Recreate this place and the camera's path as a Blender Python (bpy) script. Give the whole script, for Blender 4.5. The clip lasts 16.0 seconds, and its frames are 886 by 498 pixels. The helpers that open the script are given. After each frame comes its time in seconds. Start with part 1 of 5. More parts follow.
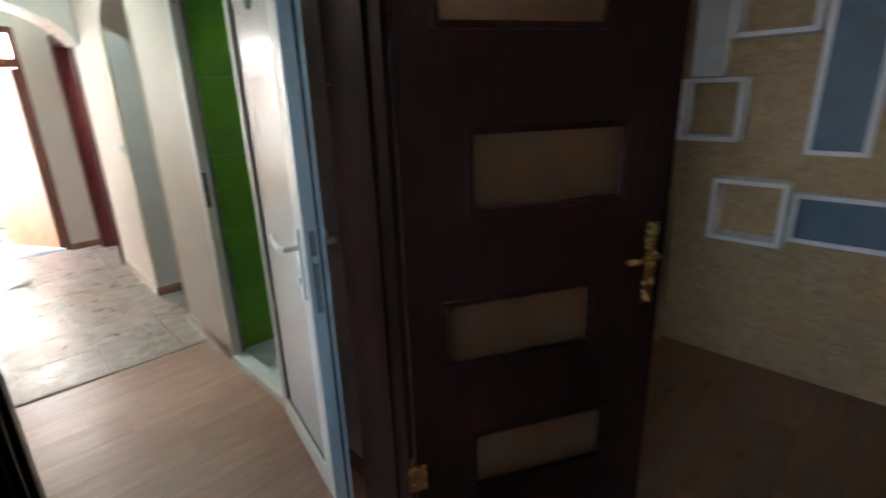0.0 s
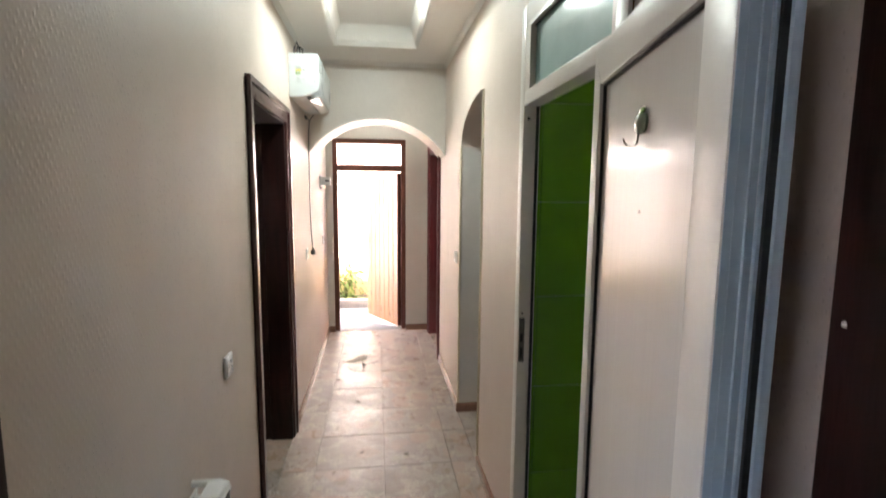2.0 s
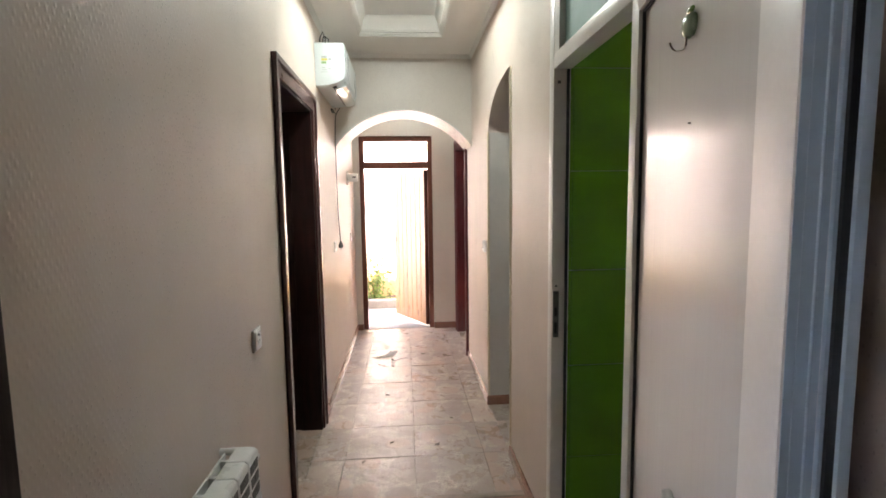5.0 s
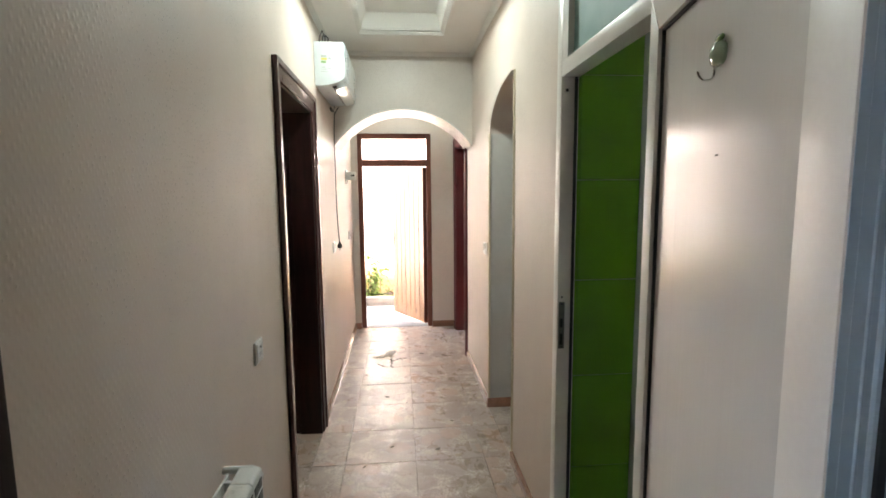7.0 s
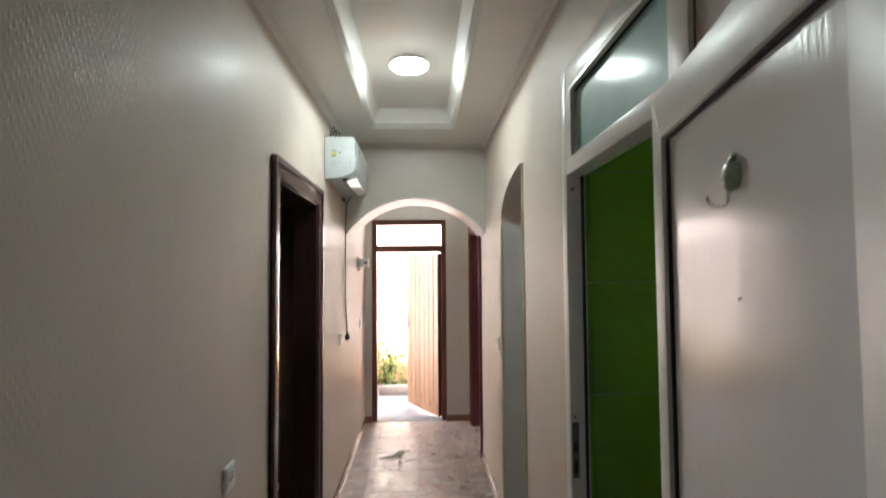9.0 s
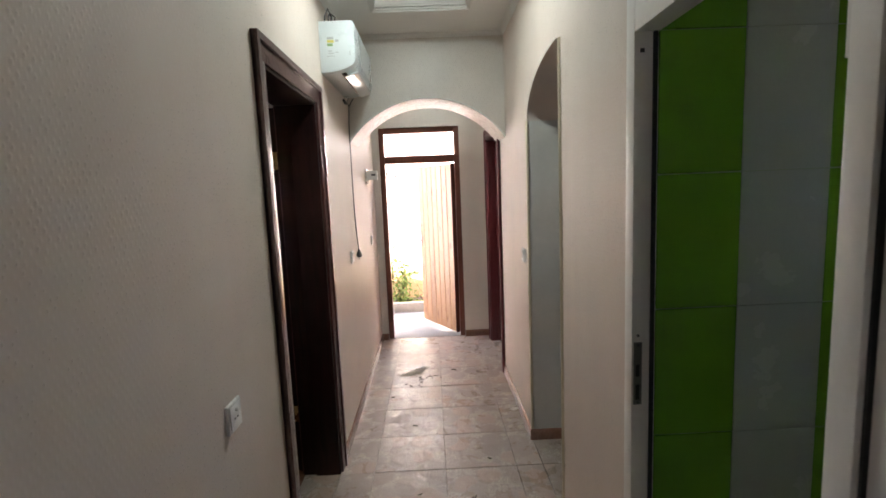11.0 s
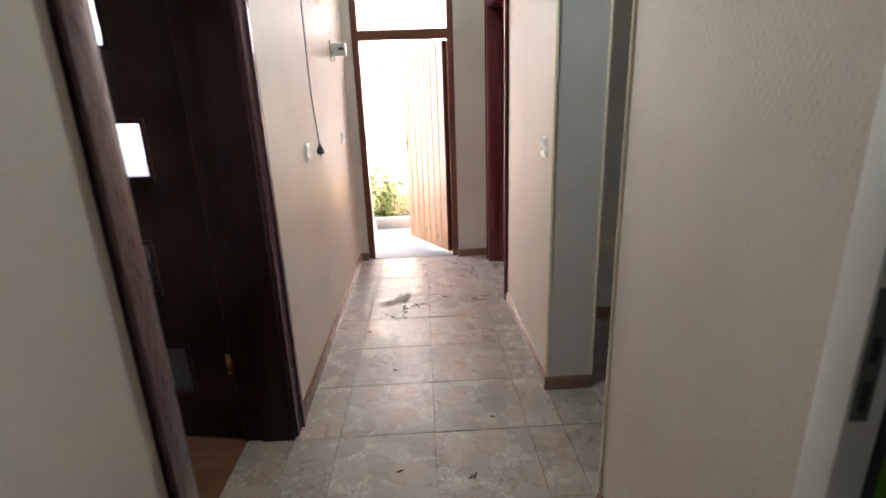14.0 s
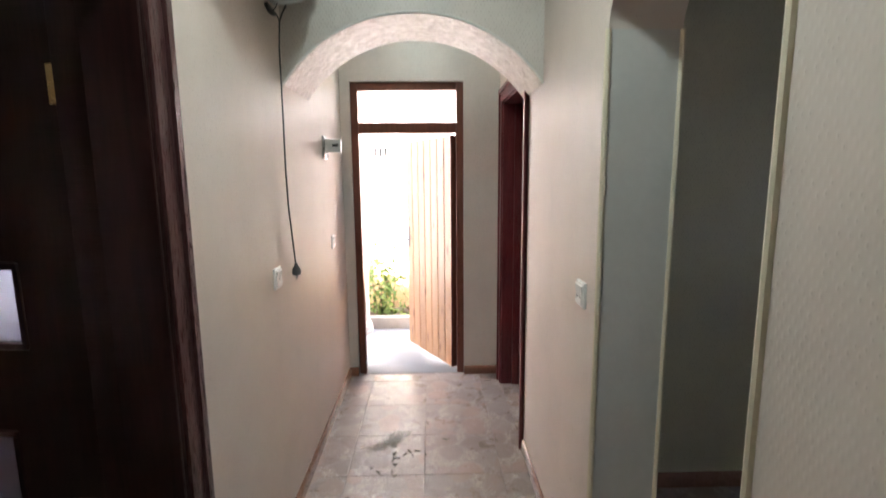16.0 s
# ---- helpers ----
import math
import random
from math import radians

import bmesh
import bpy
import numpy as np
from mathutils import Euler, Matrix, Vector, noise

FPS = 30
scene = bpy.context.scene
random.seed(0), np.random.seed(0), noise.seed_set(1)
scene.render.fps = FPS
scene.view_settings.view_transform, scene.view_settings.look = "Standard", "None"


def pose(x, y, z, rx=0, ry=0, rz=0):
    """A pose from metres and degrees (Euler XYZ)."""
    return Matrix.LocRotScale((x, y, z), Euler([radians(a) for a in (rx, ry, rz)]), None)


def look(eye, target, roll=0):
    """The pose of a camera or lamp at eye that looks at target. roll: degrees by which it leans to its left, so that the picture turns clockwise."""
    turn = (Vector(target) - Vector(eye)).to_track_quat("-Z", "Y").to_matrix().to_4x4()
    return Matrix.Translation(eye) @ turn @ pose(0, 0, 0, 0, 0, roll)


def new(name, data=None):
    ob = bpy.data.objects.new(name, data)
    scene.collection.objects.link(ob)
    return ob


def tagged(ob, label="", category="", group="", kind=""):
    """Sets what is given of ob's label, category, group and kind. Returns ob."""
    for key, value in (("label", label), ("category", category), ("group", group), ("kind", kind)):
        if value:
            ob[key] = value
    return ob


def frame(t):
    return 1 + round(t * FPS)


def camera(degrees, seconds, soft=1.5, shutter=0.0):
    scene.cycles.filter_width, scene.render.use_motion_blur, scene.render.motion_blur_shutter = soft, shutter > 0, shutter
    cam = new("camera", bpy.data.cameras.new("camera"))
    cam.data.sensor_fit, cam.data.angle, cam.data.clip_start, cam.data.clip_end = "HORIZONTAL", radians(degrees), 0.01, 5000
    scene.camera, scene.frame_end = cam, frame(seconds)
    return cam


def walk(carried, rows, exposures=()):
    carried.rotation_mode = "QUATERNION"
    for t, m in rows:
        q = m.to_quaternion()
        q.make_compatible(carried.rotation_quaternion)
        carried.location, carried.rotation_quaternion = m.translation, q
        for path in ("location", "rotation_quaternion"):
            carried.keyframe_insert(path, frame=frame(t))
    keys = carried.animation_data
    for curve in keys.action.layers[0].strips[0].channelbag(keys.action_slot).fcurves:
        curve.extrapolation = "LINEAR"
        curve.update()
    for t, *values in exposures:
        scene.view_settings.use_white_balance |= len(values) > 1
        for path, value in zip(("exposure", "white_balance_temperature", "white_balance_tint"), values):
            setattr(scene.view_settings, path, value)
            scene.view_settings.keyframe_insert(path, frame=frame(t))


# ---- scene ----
cam = camera(85.0, 16.0, soft=1.7, shutter=0.35)
PATH = [
    (0, (0.282, 1.337, 1.455), (1.604, 2.709, 0.846), -1.9),
    (0.5, (0.44, 1.551, 1.454), (1.274, 3.255, 0.82), -1.9),
    (1, (0.504, 1.794, 1.459), (1.024, 3.616, 0.818), -1.7),
    (1.5, (0.529, 2.027, 1.517), (0.904, 3.932, 1.035), -0.4),
    (2, (0.56, 2.126, 1.625), (0.828, 4.094, 1.384), 0.5),
    (2.5, (0.584, 2.131, 1.709), (0.792, 4.119, 1.771), 0.6),
    (3, (0.583, 2.125, 1.716), (0.789, 4.109, 1.858), 0.5),
    (3.5, (0.583, 2.145, 1.643), (0.78, 4.131, 1.768), 0.8),
    (4, (0.579, 2.157, 1.56), (0.752, 4.149, 1.571), 0.2),
    (4.5, (0.571, 2.156, 1.477), (0.73, 4.145, 1.342), -0.8),
    (4.7, (0.565, 2.16, 1.47), (0.722, 4.147, 1.285), -0.8),
    (7, (0.525, 2.205, 1.535), (0.7, 4.184, 1.303), -0.5),
    (7.5, (0.564, 2.281, 1.629), (0.729, 4.273, 1.573), -0.4),
    (8, (0.599, 2.301, 1.707), (0.748, 4.289, 1.866), 0.0),
    (8.5, (0.626, 2.318, 1.713), (0.768, 4.298, 1.96), -0.2),
    (9, (0.63, 2.349, 1.628), (0.712, 4.346, 1.716), -0.4),
    (9.5, (0.632, 2.38, 1.534), (0.569, 4.373, 1.382), -0.6),
    (11.8, (0.546, 2.785, 1.654), (0.642, 4.766, 1.398), -2.6),
    (12, (0.545, 2.788, 1.684), (0.648, 4.776, 1.491), -2.4),
    (12.5, (0.544, 2.809, 1.668), (0.645, 4.802, 1.539), -1.4),
    (13, (0.581, 3.05, 1.443), (0.579, 5.031, 1.169), -2.0),
    (13.5, (0.573, 3.22, 1.376), (0.502, 5.157, 0.882), -3.1),
    (14, (0.595, 3.48, 1.34), (0.66, 5.392, 0.758), -2.1),
    (14.5, (0.597, 3.764, 1.35), (0.702, 5.658, 0.719), -1.3),
    (15, (0.612, 4.033, 1.343), (0.654, 5.932, 0.719), -0.9),
    (15.5, (0.625, 4.079, 1.433), (0.668, 6.005, 0.895), -0.7),
    (16, (0.638, 4.082, 1.528), (0.686, 6.058, 1.225), -0.5),
]
EXPOSURES = [(0.0, 5.44, 6500, 11), (0.5, 5.44, 6550, 13), (1.0, 5.54, 6600, 12), (1.5, 5.37, 6750, 12), (2.0, 5.09, 7230, 24), (3.0, 4.92, 6880, 21), (4.5, 4.98, 7330, 27), (7.0, 5.08, 7180, 20),
             (7.5, 4.89, 6880, 23), (8.5, 4.52, 6830, 20), (9.5, 4.45, 7080, 27), (12.0, 4.67, 6880, 22), (13.0, 4.82, 6780, 23), (14.5, 4.77, 6630, 20), (15.0, 4.77, 6580, 20), (16.0, 4.57, 6630, 19)]
walk(cam, [(t, look(eye, target, roll)) for t, eye, target, roll in PATH], EXPOSURES)

# ---------------------------------------------------------------- world and light
world = bpy.data.worlds.new("sky_world")
scene.world = world
world.use_nodes = True
wn = world.node_tree.nodes
sky = wn.new("ShaderNodeTexSky")
sky.sky_type = "NISHITA"
sky.sun_disc = False
sky.sun_elevation = radians(62)
sky.sun_rotation = radians(180)
sky.dust_density = 2.0
wn["Background"].inputs["Strength"].default_value = 0.11
world.node_tree.links.new(sky.outputs["Color"], wn["Background"].inputs["Color"])

sun = new("sun", bpy.data.lights.new("sun", "SUN"))
sun.data.energy = 3.9
sun.data.angle = radians(0.5)
sun.data.color = (1.0, 0.95, 0.87)
sun.matrix_world = look((0.0, -4.25, 8.0), (0, 0, 0))
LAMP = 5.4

# ---------------------------------------------------------------- plan (metres)
RW = 1.14            # right wall of the corridor; the left wall is x = 0
CEIL = 2.665
DY0, DY1 = 2.33, 2.57     # wall with the doorway the walk begins in
ARCH0, ARCH1 = 6.29, 6.71
END = 7.65           # inner face of the entrance wall
OUT = 7.87


# ---------------------------------------------------------------- materials
def nodes_of(name):
    m = bpy.data.materials.new(name)
    m.use_nodes = True
    nt = m.node_tree
    return m, nt, nt.nodes["Principled BSDF"]


class Graph:
    def __init__(self, nt):
        self.nt = nt

    def add(self, kind, **sets):
        n = self.nt.nodes.new(kind)
        for key, value in sets.items():
            if key == "op":
                n.operation = value
            elif key == "blend":
                n.blend_type = value
            elif key == "dtype":
                n.data_type = value
            elif key == "feature":
                n.feature = value
        return n

    def link(self, a, b):
        self.nt.links.new(a, b)

    def coords(self, scale=(1, 1, 1), shuffle=False):
        tc = self.add("ShaderNodeTexCoord")
        out = tc.outputs["Object"]
        if shuffle:
            oi = self.add("ShaderNodeObjectInfo")
            mul = self.add("ShaderNodeMath", op="MULTIPLY")
            mul.inputs[1].default_value = 37.0
            self.link(oi.outputs["Random"], mul.inputs[0])
            ad = self.add("ShaderNodeVectorMath", op="ADD")
            self.link(out, ad.inputs[0])
            self.link(mul.outputs[0], ad.inputs[1])
            out = ad.outputs[0]
        mp = self.add("ShaderNodeMapping")
        mp.inputs["Scale"].default_value = scale
        self.link(out, mp.inputs["Vector"])
        return mp.outputs[0]

    def noise(self, vec, scale, detail=4.0, rough=0.55, distort=0.0):
        n = self.add("ShaderNodeTexNoise")
        n.inputs["Scale"].default_value = scale
        n.inputs["Detail"].default_value = detail
        n.inputs["Roughness"].default_value = rough
        n.inputs["Distortion"].default_value = distort
        self.link(vec, n.inputs["Vector"])
        return n.outputs["Fac"]

    def ramp(self, fac, stops):
        r = self.add("ShaderNodeValToRGB")
        els = r.color_ramp.elements
        while len(els) < len(stops):
            els.new(0.5)
        for e, (p, c) in zip(els, stops):
            e.position = p
            e.color = (*c, 1) if len(c) == 3 else c
        self.link(fac, r.inputs["Fac"])
        return r.outputs["Color"]

    def span(self, fac, lo, hi, a=0.0, b=1.0):
        r = self.add("ShaderNodeMapRange")
        r.inputs["From Min"].default_value, r.inputs["From Max"].default_value = a, b
        r.inputs["To Min"].default_value, r.inputs["To Max"].default_value = lo, hi
        self.link(fac, r.inputs["Value"])
        return r.outputs["Result"]

    def mix(self, fac, a, b, blend="MIX"):
        n = self.add("ShaderNodeMix", dtype="RGBA", blend=blend)
        for sock, v in ((n.inputs["Factor"], fac), (n.inputs[6], a), (n.inputs[7], b)):
            if isinstance(v, (int, float)):
                sock.default_value = v
            elif isinstance(v, tuple):
                sock.default_value = (*v, 1)
            else:
                self.link(v, sock)
        return n.outputs[2]

    def math(self, op, a, b=None):
        n = self.add("ShaderNodeMath", op=op)
        for sock, v in ((n.inputs[0], a), (n.inputs[1], b)):
            if v is None:
                continue
            if isinstance(v, (int, float)):
                sock.default_value = v
            else:
                self.link(v, sock)
        return n.outputs[0]

    def bump(self, height, strength, dist, bsdf, normal=None):
        b = self.add("ShaderNodeBump")
        b.inputs["Strength"].default_value = strength
        b.inputs["Distance"].default_value = dist
        self.link(height, b.inputs["Height"])
        if normal is not None:
            self.link(normal, b.inputs["Normal"])
        self.link(b.outputs["Normal"], bsdf.inputs["Normal"])
        return b.outputs["Normal"]


def tint(c, f):
    return tuple(min(1.0, v * f) for v in c)


def plain(name, col, rough=0.5, metal=0.0, var=0.12, scale=6.0, bump=0.1, fine=90.0, coat=0.0, shuffle=False, rvar=0.09):
    """A surface of one colour with soft large stains, fine grain and uneven gloss."""
    m, nt, b = nodes_of(name)
    g = Graph(nt)
    v = g.coords(shuffle=shuffle)
    big, small = g.noise(v, scale, 5), g.noise(v, fine, 3)
    c = g.ramp(big, [(0.25, tint(col, 1 - var)), (0.75, tint(col, 1 + var))])
    c = g.mix(g.span(small, 0, 0.25, 0.3, 0.8), c, tint(col, 0.82))
    g.link(c, b.inputs["Base Color"])
    g.link(g.span(big, max(0.03, rough - rvar), min(1, rough + rvar), 0.3, 0.7), b.inputs["Roughness"])
    b.inputs["Metallic"].default_value = metal
    b.inputs["Coat Weight"].default_value = coat
    if bump:
        g.bump(small, bump, 0.002, b)
    return m


def wallpaper(name, col, dot, gloss=0.34):
    """Vinyl paper with small raised spots in a diagonal lattice, faintly woven."""
    m, nt, b = nodes_of(name)
    g = Graph(nt)
    tc = g.add("ShaderNodeTexCoord")
    sep = g.add("ShaderNodeSeparateXYZ")
    g.link(tc.outputs["Object"], sep.inputs[0])
    u = g.math("ADD", sep.outputs[0], sep.outputs[1])
    a = g.math("ADD", g.math("MULTIPLY", u, 62.0), g.math("MULTIPLY", sep.outputs[2], 34.0))
    c = g.math("SUBTRACT", g.math("MULTIPLY", u, 62.0), g.math("MULTIPLY", sep.outputs[2], 34.0))
    comb = g.add("ShaderNodeCombineXYZ")
    g.link(a, comb.inputs[0])
    g.link(c, comb.inputs[1])
    vo = g.add("ShaderNodeTexVoronoi")
    vo.inputs["Scale"].default_value = 1.0
    vo.inputs["Randomness"].default_value = 0.3
    g.link(comb.outputs[0], vo.inputs["Vector"])
    spot = g.span(vo.outputs["Distance"], 1, 0, 0.12, 0.42)
    v = g.coords()
    patch = g.noise(v, 2.2, 4)
    weave = g.noise(g.coords((70, 70, 700)), 1.0, 2)
    seam = g.noise(g.coords((9, 9, 0.6)), 1.0, 3)
    base = g.ramp(patch, [(0.3, tint(col, 0.93)), (0.7, tint(col, 1.05))])
    base = g.mix(g.span(seam, 0, 0.10, 0.35, 0.7), base, tint(col, 0.78))
    base = g.mix(g.math("MULTIPLY", spot, g.span(patch, 0.15, 0.75, 0.35, 0.65)), base, dot)
    g.link(base, b.inputs["Base Color"])
    rough = g.span(patch, gloss - 0.05, gloss + 0.08, 0.3, 0.7)
    g.link(g.math("SUBTRACT", rough, g.math("MULTIPLY", spot, 0.34)), b.inputs["Roughness"])
    g.link(g.span(spot, 0.45, 1.0), b.inputs["Specular IOR Level"])
    h = g.math("ADD", g.math("MULTIPLY", spot, 0.9), g.math("MULTIPLY", weave, 0.35))
    g.bump(h, 0.24, 0.0012, b)
    return m


def timber(name, dark, light, rough, axis=2, stretch=14.0, freq=9.0, coat=0.0, shuffle=False, knots=False, bump=0.15, spec=0.5):
    """Wood with grain along one axis."""
    m, nt, b = nodes_of(name)
    g = Graph(nt)
    sc = [stretch, stretch, stretch]
    sc[axis] = 1.0
    v = g.coords(tuple(sc), shuffle)
    n1 = g.noise(v, freq * 0.35, 6, 0.6, 0.6)
    n2 = g.noise(v, freq * 2.2, 5, 0.6)
    wide = g.noise(g.coords((1, 1, 1), shuffle), 2.5, 3)
    c = g.ramp(n1, [(0.28, dark), (0.72, light)])
    c = g.mix(g.span(n2, 0, 0.5, 0.35, 0.75), c, tint(dark, 0.8))
    c = g.mix(g.span(wide, 0, 0.35, 0.35, 0.75), c, light)
    if knots:
        k = g.add("ShaderNodeTexVoronoi")
        k.inputs["Scale"].default_value = 1.0
        ks = [11.0, 11.0, 11.0]
        ks[axis] = 3.6
        g.link(g.coords(tuple(ks), shuffle), k.inputs["Vector"])
        c = g.mix(g.span(k.outputs["Distance"], 0.85, 0.0, 0.06, 0.2), c, (0.13, 0.045, 0.015))
    if shuffle:
        oi = g.add("ShaderNodeObjectInfo")
        hsv = g.add("ShaderNodeHueSaturation")
        g.link(g.span(oi.outputs["Random"], 0.82, 1.16), hsv.inputs["Value"])
        g.link(c, hsv.inputs["Color"])
        c = hsv.outputs["Color"]
    g.link(c, b.inputs["Base Color"])
    g.link(g.span(n2, rough - 0.07, rough + 0.12, 0.3, 0.7), b.inputs["Roughness"])
    b.inputs["Coat Weight"].default_value = coat
    b.inputs["Coat Roughness"].default_value = 0.15
    b.inputs["Specular IOR Level"].default_value = spec
    g.bump(n2, bump, 0.001, b)
    return m


def stone_tile(name):
    """Glazed floor tile printed with irregular flagstones, dusty and worn."""
    m, nt, b = nodes_of(name)
    g = Graph(nt)
    v = g.coords((1, 1, 1), True)
    warp = g.add("ShaderNodeTexNoise")
    warp.inputs["Scale"].default_value = 9.0
    g.link(v, warp.inputs["Vector"])
    wm = g.add("ShaderNodeVectorMath", op="SCALE")
    wm.inputs["Scale"].default_value = 0.05
    g.link(warp.outputs["Color"], wm.inputs[0])
    wv = g.add("ShaderNodeVectorMath", op="ADD")
    g.link(v, wv.inputs[0])
    g.link(wm.outputs[0], wv.inputs[1])
    def cells(scale, random):
        n = g.add("ShaderNodeTexVoronoi")
        n.voronoi_dimensions = "2D"
        n.inputs["Scale"].default_value = scale
        n.inputs["Randomness"].default_value = random
        g.link(wv.outputs[0], n.inputs["Vector"])
        hue = g.add("ShaderNodeSeparateColor")
        g.link(n.outputs["Color"], hue.inputs["Color"])
        return n.outputs["Distance"], hue.outputs
    mott = g.noise(v, 11, 6, 0.62, 0.8)
    scuff = g.noise(v, 48, 5, 0.72, 2.2)
    blot = g.noise(v, 6, 4, 0.55, 0.8)
    # pale crystalline ground with cream chips
    c = g.ramp(scuff, [(0.34, (0.225, 0.175, 0.148)), (0.50, (0.37, 0.305, 0.265)), (0.64, (0.64, 0.575, 0.52))])
    c = g.mix(g.span(blot, 0.0, 0.7, 0.43, 0.58), c, (0.21, 0.165, 0.138))
    near, hue = cells(17.0, 1.0)
    c = g.mix(g.math("MULTIPLY", g.span(near, 0.85, 0.0, 0.26, 0.40), g.span(hue[0], 0.0, 1.0, 0.82, 0.86)), c, (0.40, 0.335, 0.265))
    # large rounded flat stones, terracotta, taupe and grey-brown
    near, hue = cells(6.6, 0.75)
    stone = g.ramp(hue[0], [(0.0, (0.375, 0.25, 0.19)), (0.3, (0.35, 0.245, 0.19)), (0.34, (0.205, 0.162, 0.135)), (0.66, (0.26, 0.205, 0.172)), (0.7, (0.335, 0.27, 0.225)), (1.0, (0.29, 0.24, 0.205))])
    stone = g.mix(g.span(mott, 0.0, 0.5, 0.4, 0.65), stone, (0.325, 0.27, 0.23))
    face = g.math("MULTIPLY", g.span(near, 0.9, 0.0, 0.40, 0.52), g.span(mott, 0.5, 1.0, 0.3, 0.55))
    c = g.mix(face, c, stone)
    dust = g.noise(v, 3.2, 6, 0.65)
    c = g.mix(g.span(dust, 0.0, 0.3, 0.5, 0.75), c, (0.38, 0.33, 0.285))
    g.link(c, b.inputs["Base Color"])
    g.link(g.span(g.math("ADD", g.math("MULTIPLY", mott, 0.7), g.math("MULTIPLY", dust, 0.5)), 0.19, 0.5, 0.45, 0.72), b.inputs["Roughness"])
    h = g.math("ADD", g.math("MULTIPLY", face, 0.5), g.math("ADD", g.math("MULTIPLY", mott, 1.0), g.math("MULTIPLY", scuff, 0.6)))
    g.bump(h, 0.7, 0.003, b)
    return m


def plaster_sparkle(name):
    m, nt, b = nodes_of(name)
    g = Graph(nt)
    v = g.coords()
    n = g.noise(v, 26, 7, 0.75, 0.8)
    big = g.noise(v, 5, 4)
    c = g.ramp(n, [(0.38, (0.43, 0.38, 0.34)), (0.62, (0.78, 0.73, 0.68))])
    c = g.mix(g.span(big, 0, 0.4, 0.35, 0.7), c, (0.6, 0.54, 0.48))
    g.link(c, b.inputs["Base Color"])
    g.link(g.span(n, 0.55, 0.3, 0.3, 0.7), b.inputs["Roughness"])
    g.bump(n, 0.5, 0.004, b)
    return m


def chipboard(name):
    """Wallpaper printed as pressed strand board."""
    m, nt, b = nodes_of(name)
    g = Graph(nt)
    a = g.noise(g.coords((4, 10, 18)), 1.4, 6, 0.7, 1.6)
    d = g.noise(g.coords((6, 22, 60)), 1.3, 4, 0.6, 0.5)
    big = g.noise(g.coords(), 3.0, 4)
    c = g.ramp(a, [(0.3, (0.27, 0.165, 0.075)), (0.5, (0.40, 0.27, 0.135)), (0.7, (0.48, 0.35, 0.19))])
    c = g.mix(g.span(d, 0, 0.45, 0.55, 0.75), c, (0.22, 0.14, 0.07))
    c = g.mix(g.span(big, 0, 0.3, 0.4, 0.7), c, (0.38, 0.255, 0.12))
    g.link(c, b.inputs["Base Color"])
    b.inputs["Roughness"].default_value = 0.6
    g.bump(a, 0.25, 0.002, b)
    return m


def glass(name, col, rough, ior=1.45, ribs=0.0):
    m, nt, b = nodes_of(name)
    g = Graph(nt)
    b.inputs["Transmission Weight"].default_value = 1.0
    b.inputs["Base Color"].default_value = (*col, 1)
    b.inputs["IOR"].default_value = ior
    n = g.noise(g.coords((40, 40, 400) if ribs else (160, 160, 160)), 1.0, 3)
    g.link(g.span(n, max(0, rough - 0.06), rough + 0.06, 0.3, 0.7), b.inputs["Roughness"])
    if ribs:
        g.bump(n, ribs, 0.002, b)
    else:
        b.inputs["Coat Weight"].default_value = 1.0
        b.inputs["Coat Roughness"].default_value = 0.05
    return m


def rippled(name, col):
    """Smooth glossy sheet with faint upright ripples."""
    m, nt, b = nodes_of(name)
    g = Graph(nt)
    wave = g.noise(g.coords((26, 26, 0.25)), 1.0, 2)
    fine = g.noise(g.coords((170, 170, 0.5)), 1.0, 2)
    stain = g.noise(g.coords(), 4.0, 5)
    g.link(g.ramp(stain, [(0.2, tint(col, 0.975)), (0.8, col)]), b.inputs["Base Color"])
    g.link(g.span(stain, 0.17, 0.23, 0.3, 0.7), b.inputs["Roughness"])
    b.inputs["Specular IOR Level"].default_value = 0.27
    g.bump(g.math("ADD", wave, g.math("MULTIPLY", fine, 0.3)), 0.24, 0.004, b)
    return m


def teal_glass(name):
    """Sheet glass, smooth in front and etched behind."""
    m, nt, b = nodes_of(name)
    g = Graph(nt)
    n = g.noise(g.coords((9, 9, 9)), 1.0, 4)
    g.link(g.ramp(n, [(0.3, (0.30, 0.56, 0.55)), (0.7, (0.38, 0.65, 0.63))]), b.inputs["Base Color"])
    b.inputs["Transmission Weight"].default_value = 0.2
    b.inputs["Roughness"].default_value = 0.5
    b.inputs["Specular IOR Level"].default_value = 0.2
    b.inputs["Coat Weight"].default_value = 0.3
    b.inputs["Coat Roughness"].default_value = 0.16
    return m


def emitter(name, col, strength):
    m, nt, b = nodes_of(name)
    b.inputs["Base Color"].default_value = (*col, 1)
    b.inputs["Emission Color"].default_value = (*col, 1)
    b.inputs["Emission Strength"].default_value = strength
    b.inputs["Roughness"].default_value = 0.4
    return m


def leafy(name, a, c2):
    m, nt, b = nodes_of(name)
    g = Graph(nt)
    geo = g.add("ShaderNodeNewGeometry")
    c = g.ramp(geo.outputs["Random Per Island"], [(0.0, a), (0.7, c2), (1.0, (0.22, 0.22, 0.05))])
    c = g.mix(g.span(g.noise(g.coords(), 60, 3), 0, 0.4, 0.35, 0.7), c, a)
    g.link(c, b.inputs["Base Color"])
    b.inputs["Roughness"].default_value = 0.5
    b.inputs["Subsurface Weight"].default_value = 0.0
    return m


